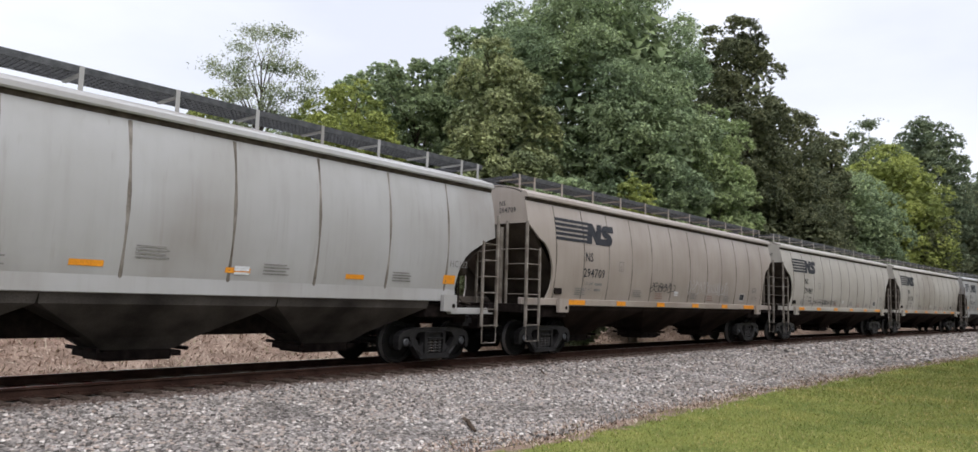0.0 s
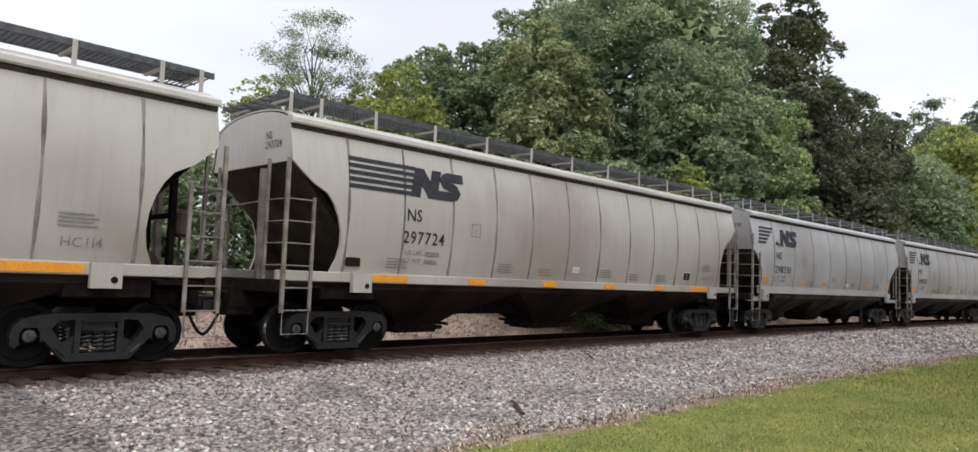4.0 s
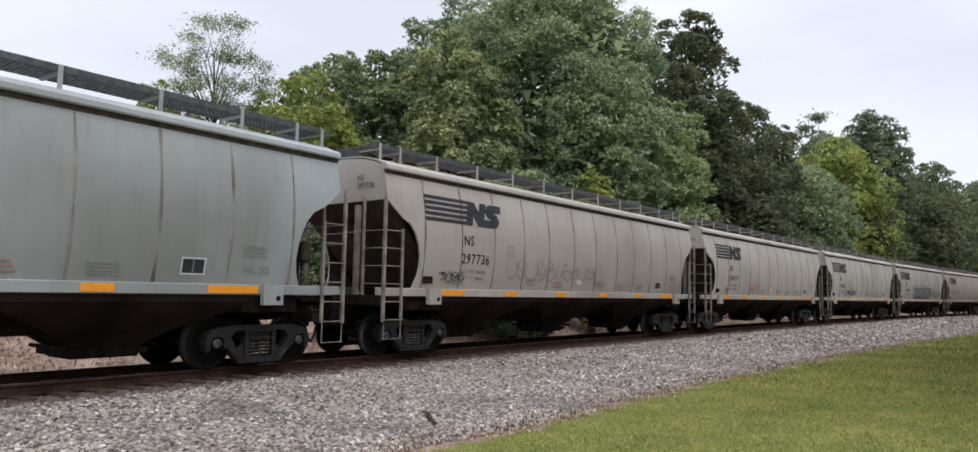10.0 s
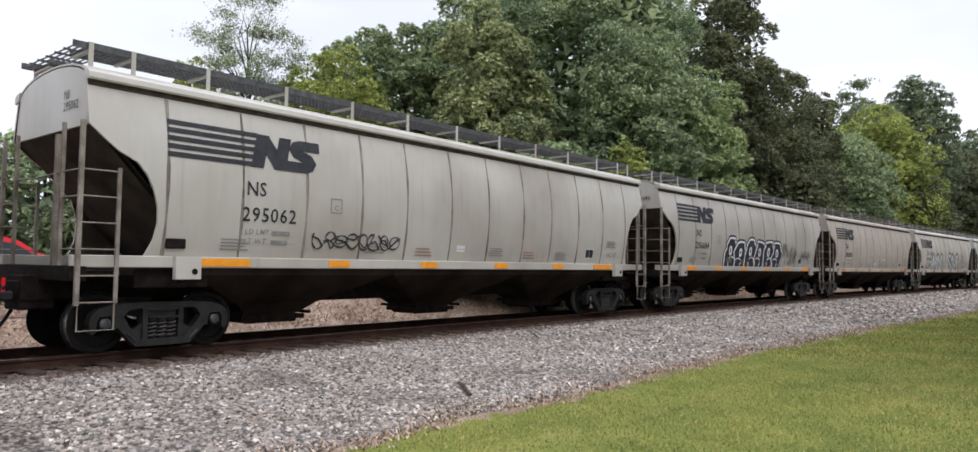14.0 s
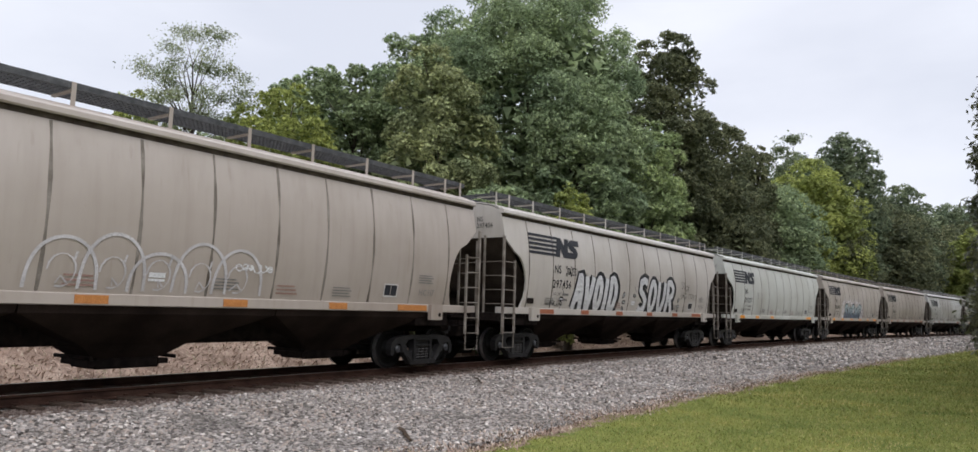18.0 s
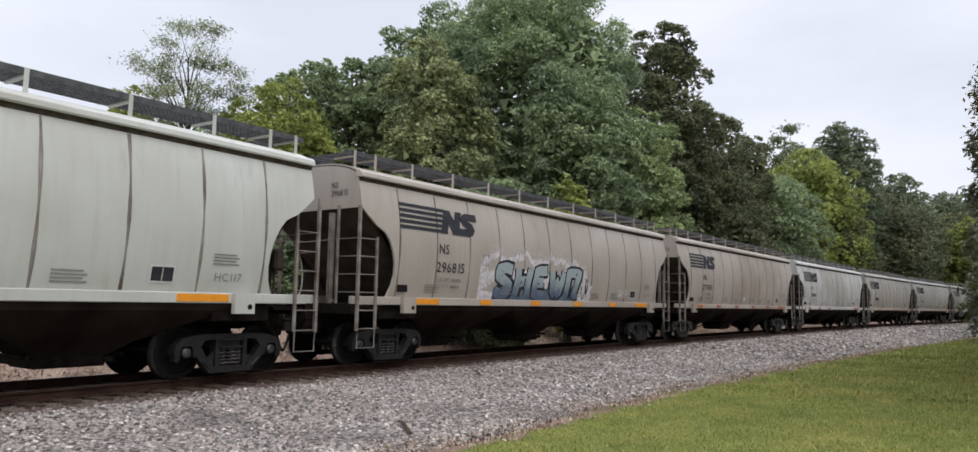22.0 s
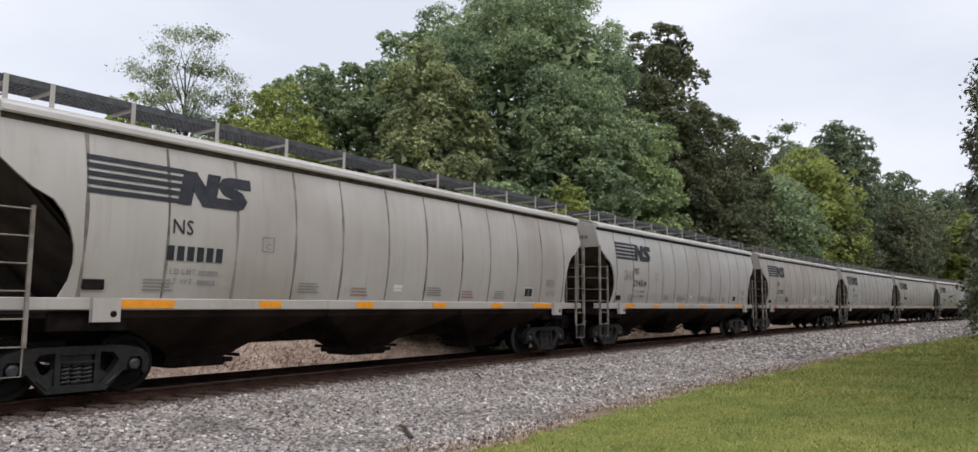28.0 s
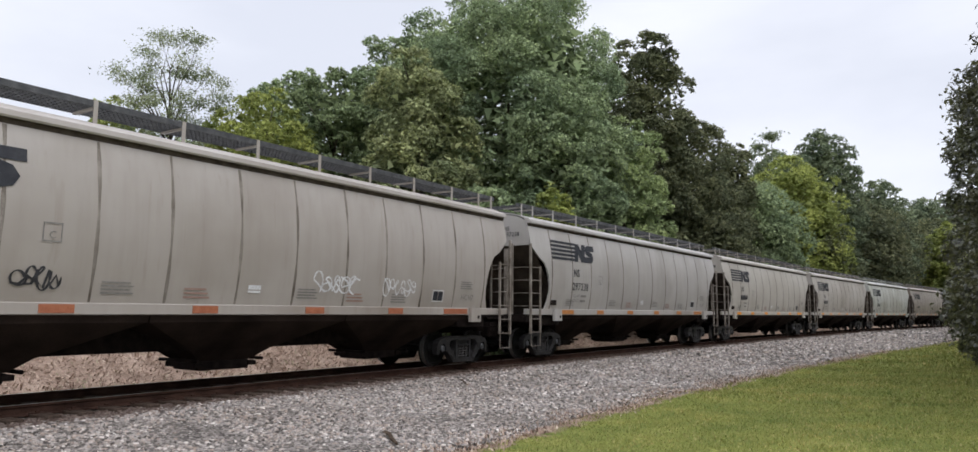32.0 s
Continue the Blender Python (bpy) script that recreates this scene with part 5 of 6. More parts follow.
def graffiti(cars):
    def tag(i, x0, x1, z0, z1, seed, m="black_tag", w=0.03, loops=6):
        for p in Paint.scrawl(0.014, x0, x1, z0, z1, seed, w, loops):
            p.put("tag_stroke", m, cars[i], "scrawled spray-paint tag")
    word_piece(cars[12], "AVOID", -4.66, -1.66, 1.40, 2.66)
    word_piece(cars[12], "SOUR", 0.02, 3.30, 1.40, 2.74)
    drops(cars[12], -5.10, 1.80, -1, 3, 0.13)
    drops(cars[12], -1.20, 1.80, 1, 3, 0.13)
    drops(cars[12], -0.05, 2.05, -1, 3, 0.10)
    drops(cars[12], 3.75, 1.75, 1, 3, 0.10)
    tag(12, -5.15, -4.45, 2.48, 2.82, 1, "black_tag", 0.03, 5)
    thin_word(cars[12], "SOUK", 4.05, 4.95, 2.42, 2.68, "soft_black", 0.035, 2)
    thin_word(cars[12], "VRS MOMS", 4.0, 5.75, 2.08, 2.30, "soft_black", 0.035, 3)
    tag(12, -6.1, -5.2, 1.58, 1.74, 4, "black_tag", 0.02, 6)
    sprayed_halo(cars[14], -4.1, 2.05, 1.50, 2.72, 5, "haze_tag")
    block = Paint(0.0076)
    rim = [(-3.45 + 0.1 * k, 1.80 + 0.16 * abs(math.sin(0.36 * k)) - 0.10 * (k > 42)) for k in range(46)]
    for p, q in zip(rim, rim[1:]):
        block.poly([(p[0], 1.50), (q[0], 1.50), q, p])
    block.put("painted_block", "deep_blue_tag", cars[14], "dark blue sprayed block under the letters")
    word_piece(cars[14], "SHEWN", -3.5, 1.15, 1.50, 2.48, 0.31, "blue_tag", 0.13, "pale teal sprayed letter with fat strokes")
    tag(14, 1.38, 1.78, 1.55, 2.35, 6, "black_tag", 0.05, 2)
    tag(14, 3.9, 4.7, 1.65, 1.95, 7, "white_tag", 0.03, 5)
    bubble_piece(cars[10], -3.3, 2.6, 1.40, 2.58, 6, 8, "ink_tag", "white_tag", "black_tag", round_=0.62)
    tag(10, 2.6, 3.6, 1.9, 2.6, 9, "black_tag", 0.025, 7)
    tag(10, 3.7, 4.6, 1.6, 2.5, 10, "black_tag", 0.03, 6)
    tag(10, 5.2, 6.4, 1.8, 2.3, 11, "black_tag", 0.025, 8)
    for k in range(5):
        p = Paint(0.014)
        a0, hi = -2.1 + 0.74 * k, 0.80 + 0.14 * math.sin(k * 2.3)
        p.ribbon([(a0 + 0.38 - 0.50 * math.cos(a), 1.50 + hi * math.sin(a) ** 0.7) for a in np.linspace(0.02, math.pi - 0.02, 18)], 0.05, True)
        p.ribbon([(a0 + 0.36 - 0.20 * math.cos(a), 1.82 + 0.24 * math.sin(a)) for a in np.linspace(0, 5, 12)], 0.03)
        p.ribbon([(a0 + 0.30 + 0.10 * math.sin(k), 1.62), (a0 + 0.36, 1.74), (a0 + 0.46, 1.64)], 0.03)
        p.ribbon([(a0 + 0.52, 1.98), (a0 + 0.55, 2.10)], 0.035, True)
        p.put("tag_letter", "pale_tag", cars[11], "white outlined throw-up in spray paint")
    tag(11, 1.15, 1.95, 1.95, 2.12, 30, "white_tag", 0.025, 6)
    tag(1, -2.1, -0.4, 1.80, 2.12, 12, "black_tag", 0.035, 6)
    tag(1, 0.5, 3.8, 1.75, 2.3, 13, "pale_tag", 0.02, 12)
    tag(2, -5.0, -1.2, 1.62, 1.88, 14, "black_tag", 0.022, 16)
    tag(7, -6.6, -5.7, 1.65, 1.95, 15, "black_tag", 0.03, 4)
    tag(7, -4.0, 1.0, 1.75, 2.35, 16, "faint", 0.03, 11)
    tag(8, -3.6, -2.0, 1.75, 2.1, 17, "red_tag", 0.02, 7)
    tag(9, -4.4, -2.2, 1.66, 2.02, 18, "black_tag", 0.04, 8)
    tag(18, -6.6, -5.9, 2.3, 2.7, 19, "faint", 0.03, 5)
    tag(18, -1.8, -0.9, 1.62, 1.9, 20, "faint", 0.025, 6)
    tag(18, 1.0, 2.2, 1.62, 1.85, 21, "faint", 0.025, 6)
    tag(19, -4.35, -3.7, 1.66, 2.0, 22, "black_tag", 0.04, 4)
    tag(19, 1.1, 2.4, 1.68, 2.2, 23, "white_tag", 0.045, 5)
    tag(19, 3.2, 4.3, 1.72, 2.15, 24, "white_tag", 0.035, 6)
    thin_word(cars[5], "LOSER", -4.45, -3.55, 1.40, 1.60, "black_tag", 0.03, 5)
    tag(5, -3.5, -3.0, 1.60, 1.82, 25, "soft_black", 0.025, 3)


build_train()
for _i, _car in enumerate(WAGONS):
    emblem(_car, _i in ARCHED) if _i else None
    stencils(_car, _i, _i in ARCHED)
    reflectors(_car, _i, _i in ARCHED)
graffiti(WAGONS)


def motions():
    for i, car in enumerate(WAGONS):
        walk(car, [(t, wagon_pose(i, t)) for t in range(0, 33)])
        # the wheels turn while the wagon rolls past the lawn
        seen = [k for k in range(0, 32 * FPS + 1) if -18 < train_at(k / FPS) + MIDDLE[i] < 62]
        if not seen:
            continue
        ticks = sorted({0, 32 * FPS} | set(seen))
        spin = {k: math.degrees(train_at(min(max(k, seen[0]), seen[-1]) / FPS) / 0.457) for k in ticks}
        for truck in [o for o in car.children if o.name.startswith("truck")]:
            for ws in [o for o in truck.children if o.name.startswith("wheelset")]:
                x = ws.location.x
                walk(ws, [(k / FPS, pose(x, 0, 0.457, 0, spin[k], 0)) for k in ticks])


# ---- trees ----
def leaf_mesh(name, centres, out, size, material, rng, slim=0.5, corners=4):
    """One small leaf at each place, turned roughly outwards: folded with four corners, or with three where it stays far off."""
    count = len(centres)
    nrm = out * 0.7 + rng.normal(size=(count, 3)) * 0.7 + np.array([0, 0, 0.45])
    nrm /= np.linalg.norm(nrm, axis=1)[:, None]
    u = np.cross(nrm, rng.normal(size=(count, 3)))
    u /= np.linalg.norm(u, axis=1)[:, None]
    w = np.cross(nrm, u)
    L = (size * rng.uniform(0.6, 1.3, count))[:, None]
    if corners == 4:
        ring = (-u * 0.5, w * 0.5 * slim - u * 0.05 + nrm * 0.08, u * 0.5 - nrm * 0.05, -w * 0.5 * slim - u * 0.05 + nrm * 0.08)
    else:
        ring = (-u * 0.42 - w * 0.62 * slim, -u * 0.42 + w * 0.62 * slim + nrm * 0.06, u * 0.62)
    vs = np.stack([centres + c * L for c in ring], 1)
    me = bpy.data.meshes.new(name)
    me.vertices.add(count * corners)
    me.vertices.foreach_set("co", vs.ravel())
    me.loops.add(count * corners)
    me.loops.foreach_set("vertex_index", np.arange(count * corners, dtype=np.int32))
    me.polygons.add(count)
    me.polygons.foreach_set("loop_start", np.arange(0, count * corners, corners, dtype=np.int32))
    me.polygons.foreach_set("loop_total", np.full(count, corners, dtype=np.int32))
    me.materials.append(material)
    me.update(calc_edges=True)
    return me


def crown(rng, height, radius, low, leaves, square=2.4, clump=0.28, taper=0.0, loose=0.10, core=66):
    """Leaves of a full crown: many leafy domes over an uneven envelope between the heights low and height.
    Returns places and outward directions of the outer leaves, places of the big inner ones, and the domes' places."""
    n = int(6.2 / clump ** 2)
    k = np.arange(n) + 0.5
    ph = k * 2.39996 + rng.normal(0, 0.25, n)
    cz = np.clip(1 - 2 * k / n + rng.normal(0, 0.06, n), -0.97, 1)
    d = np.stack([np.sqrt(1 - cz ** 2) * np.cos(ph), np.sqrt(1 - cz ** 2) * np.sin(ph), cz], 1)
    lump = np.array([noise.noise(Vector(p) * 1.6 + Vector((radius, height, 3))) for p in d])
    rc = clump * rng.uniform(0.65, 1.25, n)
    R = (1.03 - rc * 0.75) * np.clip(rng.uniform(0.90, 1.05, n) + 0.14 * lump, 0.7, 1.1)
    sq = (np.hypot(d[:, 0], d[:, 1]) ** square + np.abs(d[:, 2]) ** square) ** (1 / square)
    mid = low + (height - low) * 0.45
    up, down = height - mid, mid - low
    axes = np.stack([radius * (1 - taper * np.clip(cz, 0, 1)), radius * (1 - taper * np.clip(cz, 0, 1)), np.where(cz > 0, up, down)], 1)
    c = d * (R / sq)[:, None] * axes + np.array([0, 0, mid])
    rr = rc * radius
    share = rng.choice(n, size=max(200, leaves // 5), p=rr ** 2 / np.sum(rr ** 2))
    e = rng.normal(size=(len(share), 3)) + d[share] * 0.9 + np.array([0, 0, 0.35])
    e /= np.linalg.norm(e, axis=1)[:, None]
    rad = rr[share] * (1 - np.abs(rng.normal(0, 0.13, len(share)))) * (1 + 0.18 * np.sin(e[:, 0] * 9 + share) * np.cos(e[:, 2] * 8 + share))
    spray = c[share] + e * rad[:, None] * np.array([1, 1, 0.82])
    q = np.repeat(spray, 5, axis=0) + rng.normal(size=(len(spray) * 5, 3)) * np.array([1, 1, 0.6]) * loose * np.clip(radius / 4, 0.6, 2.2)
    m = min(int(core * (radius * radius + radius * (height - low))), max(9000, leaves // 5))
    f = rng.normal(size=(m, 3))
    f /= np.linalg.norm(f, axis=1)[:, None]
    fq = (np.hypot(f[:, 0], f[:, 1]) ** square + np.abs(f[:, 2]) ** square) ** (1 / square)
    ins = f * (rng.uniform(0.5, 0.84, m) / fq)[:, None] * np.stack([np.full(m, radius * (1 - taper * 0.4))] * 2 + [np.where(f[:, 2] > 0, up, down)], 1) + np.array([0, 0, mid])
    return q, np.repeat(e, 5, axis=0), ins, c


def sparse_crown(rng, height, radius, low, leaves):
    """Loose uneven tufts at the ends of open boughs."""
    n = 64
    d = rng.normal(size=(n, 3))
    d /= np.linalg.norm(d, axis=1)[:, None]
    mid = (height + low) / 2
    reach = rng.uniform(0.3, 1.0, n) ** 0.55
    c = d * reach[:, None] * np.array([radius, radius, (height - low) / 2]) + np.array([0, 0, mid])
    c[:, 2] = np.minimum(c[:, 2], height - 0.6)
    fat = rng.uniform(0.6, 1.4, n)
    which = rng.choice(n, size=leaves // 4, p=fat ** 2 / np.sum(fat ** 2))
    spray = c[which] + rng.normal(size=(len(which), 3)) * np.array([1, 1, 0.45]) * radius * (0.11 * fat[which])[:, None]
    q = np.repeat(spray, 4, axis=0) + rng.normal(size=(len(spray) * 4, 3)) * 0.12
    return q, np.repeat(d[which], 4, axis=0), c


def trunk_mesh(rng, height, r0, tips, limbs, bare=0.78):
    g = Geo()
    top = height * bare
    pts = [(0.12 * math.sin(z * 0.5), 0.1 * math.cos(z * 0.4) - 0.1, z) for z in np.linspace(-0.6, top, 9)]
    g.tube(pts, [r0 * (1.25 - 1.1 * k / 8) for k in range(9)], 8)
    order = sorted((tuple(t) for t in tips), key=lambda b: b[2])
    for b in order[:: max(1, len(order) // limbs)]:
        z0 = min(max(height * 0.15, b[2] - 0.30 * height * rng.uniform(0.5, 1)), top * 0.95)
        a = Vector((0, 0, z0))
        c = Vector(b) * 0.94 + a * 0.06
        m = (a + c) / 2 + Vector((rng.normal() * 0.3, rng.normal() * 0.3, 0.05 * height * rng.uniform(0, 0.6)))
        g.tube([a, m, c], [r0 * 0.34, r0 * 0.20, r0 * 0.05], 5)
    return g.mesh("trunk", M["bark"], smooth=True)


LEAF = {
    "green": leaf_material("broadleaf_green", (0.114, 0.150, 0.090), (0.352, 0.432, 0.258)),
    "deep": leaf_material("deep_green_leaves", (0.086, 0.116, 0.068), (0.270, 0.335, 0.186)),
    "dark": leaf_material("dark_bronze_green_leaves", (0.056, 0.066, 0.042), (0.196, 0.212, 0.124)),
    "olive": leaf_material("olive_green_leaves", (0.118, 0.138, 0.074), (0.400, 0.440, 0.244)),
    "yellow": leaf_material("yellow_green_leaves", (0.140, 0.165, 0.048), (0.375, 0.420, 0.142)),
    "light": leaf_material("light_green_leaves", (0.150, 0.186, 0.096), (0.425, 0.510, 0.264)),
    "airy": leaf_material("thin_grey_green_leaves", (0.130, 0.150, 0.092), (0.300, 0.345, 0.215)),
    "far": leaf_material("distant_green_leaves", (0.094, 0.118, 0.080), (0.232, 0.278, 0.178)),
    "magnolia": leaf_material("glossy_magnolia_leaves", (0.026, 0.029, 0.015), (0.115, 0.120, 0.062), 0.28, 0.75),
}


def spot(az, dist):
    return dist * math.cos(radians(az)), dist * math.sin(radians(az))


def tree(az, dist, elev, spread, kind, seed, leaves=14000, low=0.25, size=0.30, blobs=34, label="", name="tree", top=2.3, shell=0.24):
    """A broadleaf tree, seen from the lawn at that bearing, whose top is elev degrees up and whose crown is spread degrees wide."""
    rng = np.random.default_rng(seed)
    x, y = spot(az, dist)
    z0 = float(ground_z(x, y))
    h = (1.43 + dist * math.tan(radians(elev)) - z0) * 1.04
    rad = dist * math.tan(radians(spread / 2))
    ob = new(name)
    ob.location = (x, y, z0)
    if shell > 0.4:
        q, d, tips = sparse_crown(rng, h * 1.03, rad, h * low, leaves * 5)
        sizes = size * 0.66
        limbs, r0 = 46, 0.006 * h + 0.04
    else:
        q, d, ins, tips = crown(rng, h, rad, h * low, int(leaves * 2.1), top, 0.25, 0.0, 0.07)
        sizes = np.concatenate([np.full(len(q), size * 0.70), np.full(len(ins), max(0.42, size * 1.7, rad * 0.085))])
        d = np.concatenate([d, ins / np.maximum(0.1, np.linalg.norm(ins, axis=1))[:, None]])
        q = np.concatenate([q, ins])
        limbs, r0 = 14, 0.018 * h + 0.05
    place("trunk", trunk_mesh(rng, h, r0, tips, limbs, 0.8 if shell > 0.4 else 0.7), ob)
    place("crown", leaf_mesh("crown", q, d, sizes, LEAF[kind], rng, 0.55, 3), ob)
    tagged(ob, label, "tree")
    return ob


def build_woods():
    tree(57.2, 46, 18.6, 8.4, "airy", 3, 4600, 0.36, 0.19, 40, "thin airy tree with sparse pale green leaves", shell=0.5)
    tree(60.8, 52, 14.2, 6, "yellow", 21, 5000, 0.2, 0.28, 20, "small yellow-green tree beyond the railway")
    tree(50.8, 43, 15.4, 9.4, "yellow", 2, 15000, 0.05, 0.25, 34, "yellow-green tree on the edge of the wood")
    tree(48.8, 54, 17.8, 7.5, "green", 3, 12000, 0.1, 0.30, 36, "medium green tree on the edge of the wood")
    tree(54.5, 60, 12.4, 7, "green", 33, 7000, 0.1, 0.32, 26, "green tree behind the wood's edge")
    tree(45.2, 46, 18.2, 8.6, "deep", 6, 22000, 0.05, 0.26, 34, "deep green tree in the wood's edge")
    tree(40.8, 49, 20.4, 9.6, "green", 26, 22000, 0.1, 0.28, 60, "green tree grown into the side of the great oak")
    tree(38.6, 40, 19.6, 9.6, "olive", 4, 34000, 0.05, 0.25, 60, "olive-green broadleaf tree turning autumn tan")
    tree(31.6, 47, 24.4, 19.2, "green", 5, 74000, 0.05, 0.26, 110, "huge full green oak towering over the railway", top=2.45)
    tree(27.0, 41, 17.0, 9.0, "green", 35, 20000, 0.05, 0.26, 44, "green tree under the great oak")
    tree(22.6, 46, 14.8, 7.6, "light", 7, 20000, 0.02, 0.26, 44, "light green bushy tree beside the great oak")
    tree(28.0, 36, 9.8, 4.4, "yellow", 8, 6000, 0.02, 0.22, 22, "small bright yellow-green tree beyond the rails")
    tree(34.0, 30, 9.0, 10.0, "green", 34, 11000, 0.02, 0.24, 34, "green undergrowth tree beyond the rails")
    tree(41.0, 29, 9.0, 9.0, "olive", 36, 9000, 0.02, 0.24, 30, "olive undergrowth tree beyond the rails")
    tree(20.7, 58, 20.4, 8.0, "dark", 9, 34000, 0.02, 0.30, 60, "dark tall tree with bronze-green leaves", top=2.7)
    tree(17.7, 64, 14.6, 8.4, "dark", 10, 24000, 0.0, 0.30, 44, "dark green tree in shade", top=2.6)
    tree(14.5, 72, 12.9, 4.2, "dark", 11, 8000, 0.0, 0.34, 26, "small dark rounded tree")
    tree(11.6, 99, 12.8, 5.4, "far", 12, 5000, 0.1, 0.42, 26, "thin tree with half-bare twigs", shell=0.5)
    tree(13.4, 76, 9.8, 8.0, "green", 13, 12000, 0.0, 0.34, 36, "green tree at the wood's edge")
    tree(10.2, 89, 10.9, 7.4, "yellow", 14, 14000, 0.0, 0.38, 38, "bright yellow-green tree at the wood's edge")
    tree(8.2, 118, 13.2, 5.8, "far", 15, 14000, 0.0, 0.46, 40, "tall green tree at the far bend")
    tree(11.4, 112, 12.0, 6.0, "far", 25, 10000, 0.0, 0.46, 40, "green tree standing in the wood at the bend")
    tree(5.0, 137, 9.0, 5.4, "far", 16, 12000, 0.0, 0.55, 36, "distant green tree at the bend")
    tree(1.6, 176, 7.7, 6.4, "far", 17, 12000, 0.0, 0.7, 36, "distant green tree beyond the bend")
    tree(-2.8, 272, 7.8, 7.0, "far", 18, 8000, 0.0, 1.0, 30, "distant green tree beyond the bend")
    tree(6.2, 127, 7.6, 8.0, "dark", 19, 10000, 0.0, 0.5, 36, "dark green thicket at the bend")
    tree(10.6, 91, 7.2, 9.0, "dark", 20, 10000, 0.0, 0.42, 36, "dark green thicket at the wood's edge")
    tree(2.8, 160, 6.2, 8.0, "dark", 22, 9000, 0.0, 0.6, 34, "dark green thicket at the bend")
    tree(17.0, 62, 8.2, 9.0, "dark", 23, 10000, 0.0, 0.32, 34, "dark green thicket beyond the rails")
    tree(23.5, 48, 8.6, 8.0, "deep", 24, 10000, 0.0, 0.28, 30, "deep green thicket beyond the rails")
    for k, (az, d, e, w, kind) in enumerate(((63, 34, 9, 10, "deep"), (70, 33, 8.5, 10, "green"), (77, 33, 9, 10, "deep"), (84, 34, 9, 10, "green"), (56, 33, 8, 9, "green"), (49, 31, 7.5, 8, "deep"))):
        tree(az, d, e, w, kind, 40 + k, 6000, 0.0, 0.28, 28, "leafy thicket tree behind the fence")


def build_magnolias():
    for k, (x, y, h, r, n) in enumerate(((14.3, -5.8, 11.0, 4.3, 84000), (21.8, -4.8, 12.8, 4.8, 90000), (30.0, -4.8, 13.2, 5.0, 46000), (40.0, -4.3, 9.6, 4.6, 20000), (52.0, -3.6, 8.0, 4.4, 12000))):
        rng = np.random.default_rng(70 + k)
        z0 = float(ground_z(x, y))
        q, d, ins, tips = crown(rng, h, r, -3.2, n, 2.5, 0.20, 0.10, 0.09, 66)
        d = np.concatenate([d, ins / np.linalg.norm(ins, axis=1)[:, None]])
        sizes = np.concatenate([np.full(len(q), 0.175 if k < 2 else 0.22), np.full(len(ins), 0.36)])
        q = np.concatenate([q, ins])
        keep = q[:, 2] > 0.06
        ob = new("magnolia_tree")
        ob.location = (x, y, z0)
        place("trunk", trunk_mesh(rng, h, 0.24, [t for t in tips if t[2] > 0.8], 16), ob)
        place("crown", leaf_mesh("crown", q[keep], d[keep], sizes[keep], LEAF["magnolia"], rng, 0.42, 4 if k < 2 else 3), ob)
        tagged(ob, "dense dark glossy evergreen magnolia tree, leafy to the lawn", "magnolia", "magnolias beside the lawn")
    # added trees, hidden behind the magnolias, that shade the far wagons
    for k, (x, y, h, r) in enumerate(((62, -9, 15, 5.5), (73, -9, 16, 6), (85, -9, 17, 6), (98, -10, 17, 6.5), (112, -13, 18, 7), (127, -17, 18, 7), (143, -22, 19, 8), (160, -27, 20, 8))):
        rng = np.random.default_rng(110 + k)
        q, d, ins, tips = crown(rng, h, r, 0.8, 5000, 2.4, 0.27, 0.0, 0.2, 12)
        sizes = np.concatenate([np.full(len(q), 0.55), np.full(len(ins), 1.5)])
        ob = new("tree")
        ob.location = (x, y, float(ground_z(x, y)))
        place("trunk", trunk_mesh(rng, h, 0.3, tips, 10), ob)
        place("crown", leaf_mesh("crown", np.concatenate([q, ins]), np.concatenate([d, ins / np.linalg.norm(ins, axis=1)[:, None]]), sizes, LEAF["deep"], rng), ob)
        tagged(ob, "unseen deep green tree added inside the bend to shade the far wagons", "tree")
    tree(0.7, 142, 6.0, 3.2, "yellow", 90, 5000, 0.0, 0.62, 24, "yellow-green tree beyond the bend of the track")


build_woods()
build_magnolias()


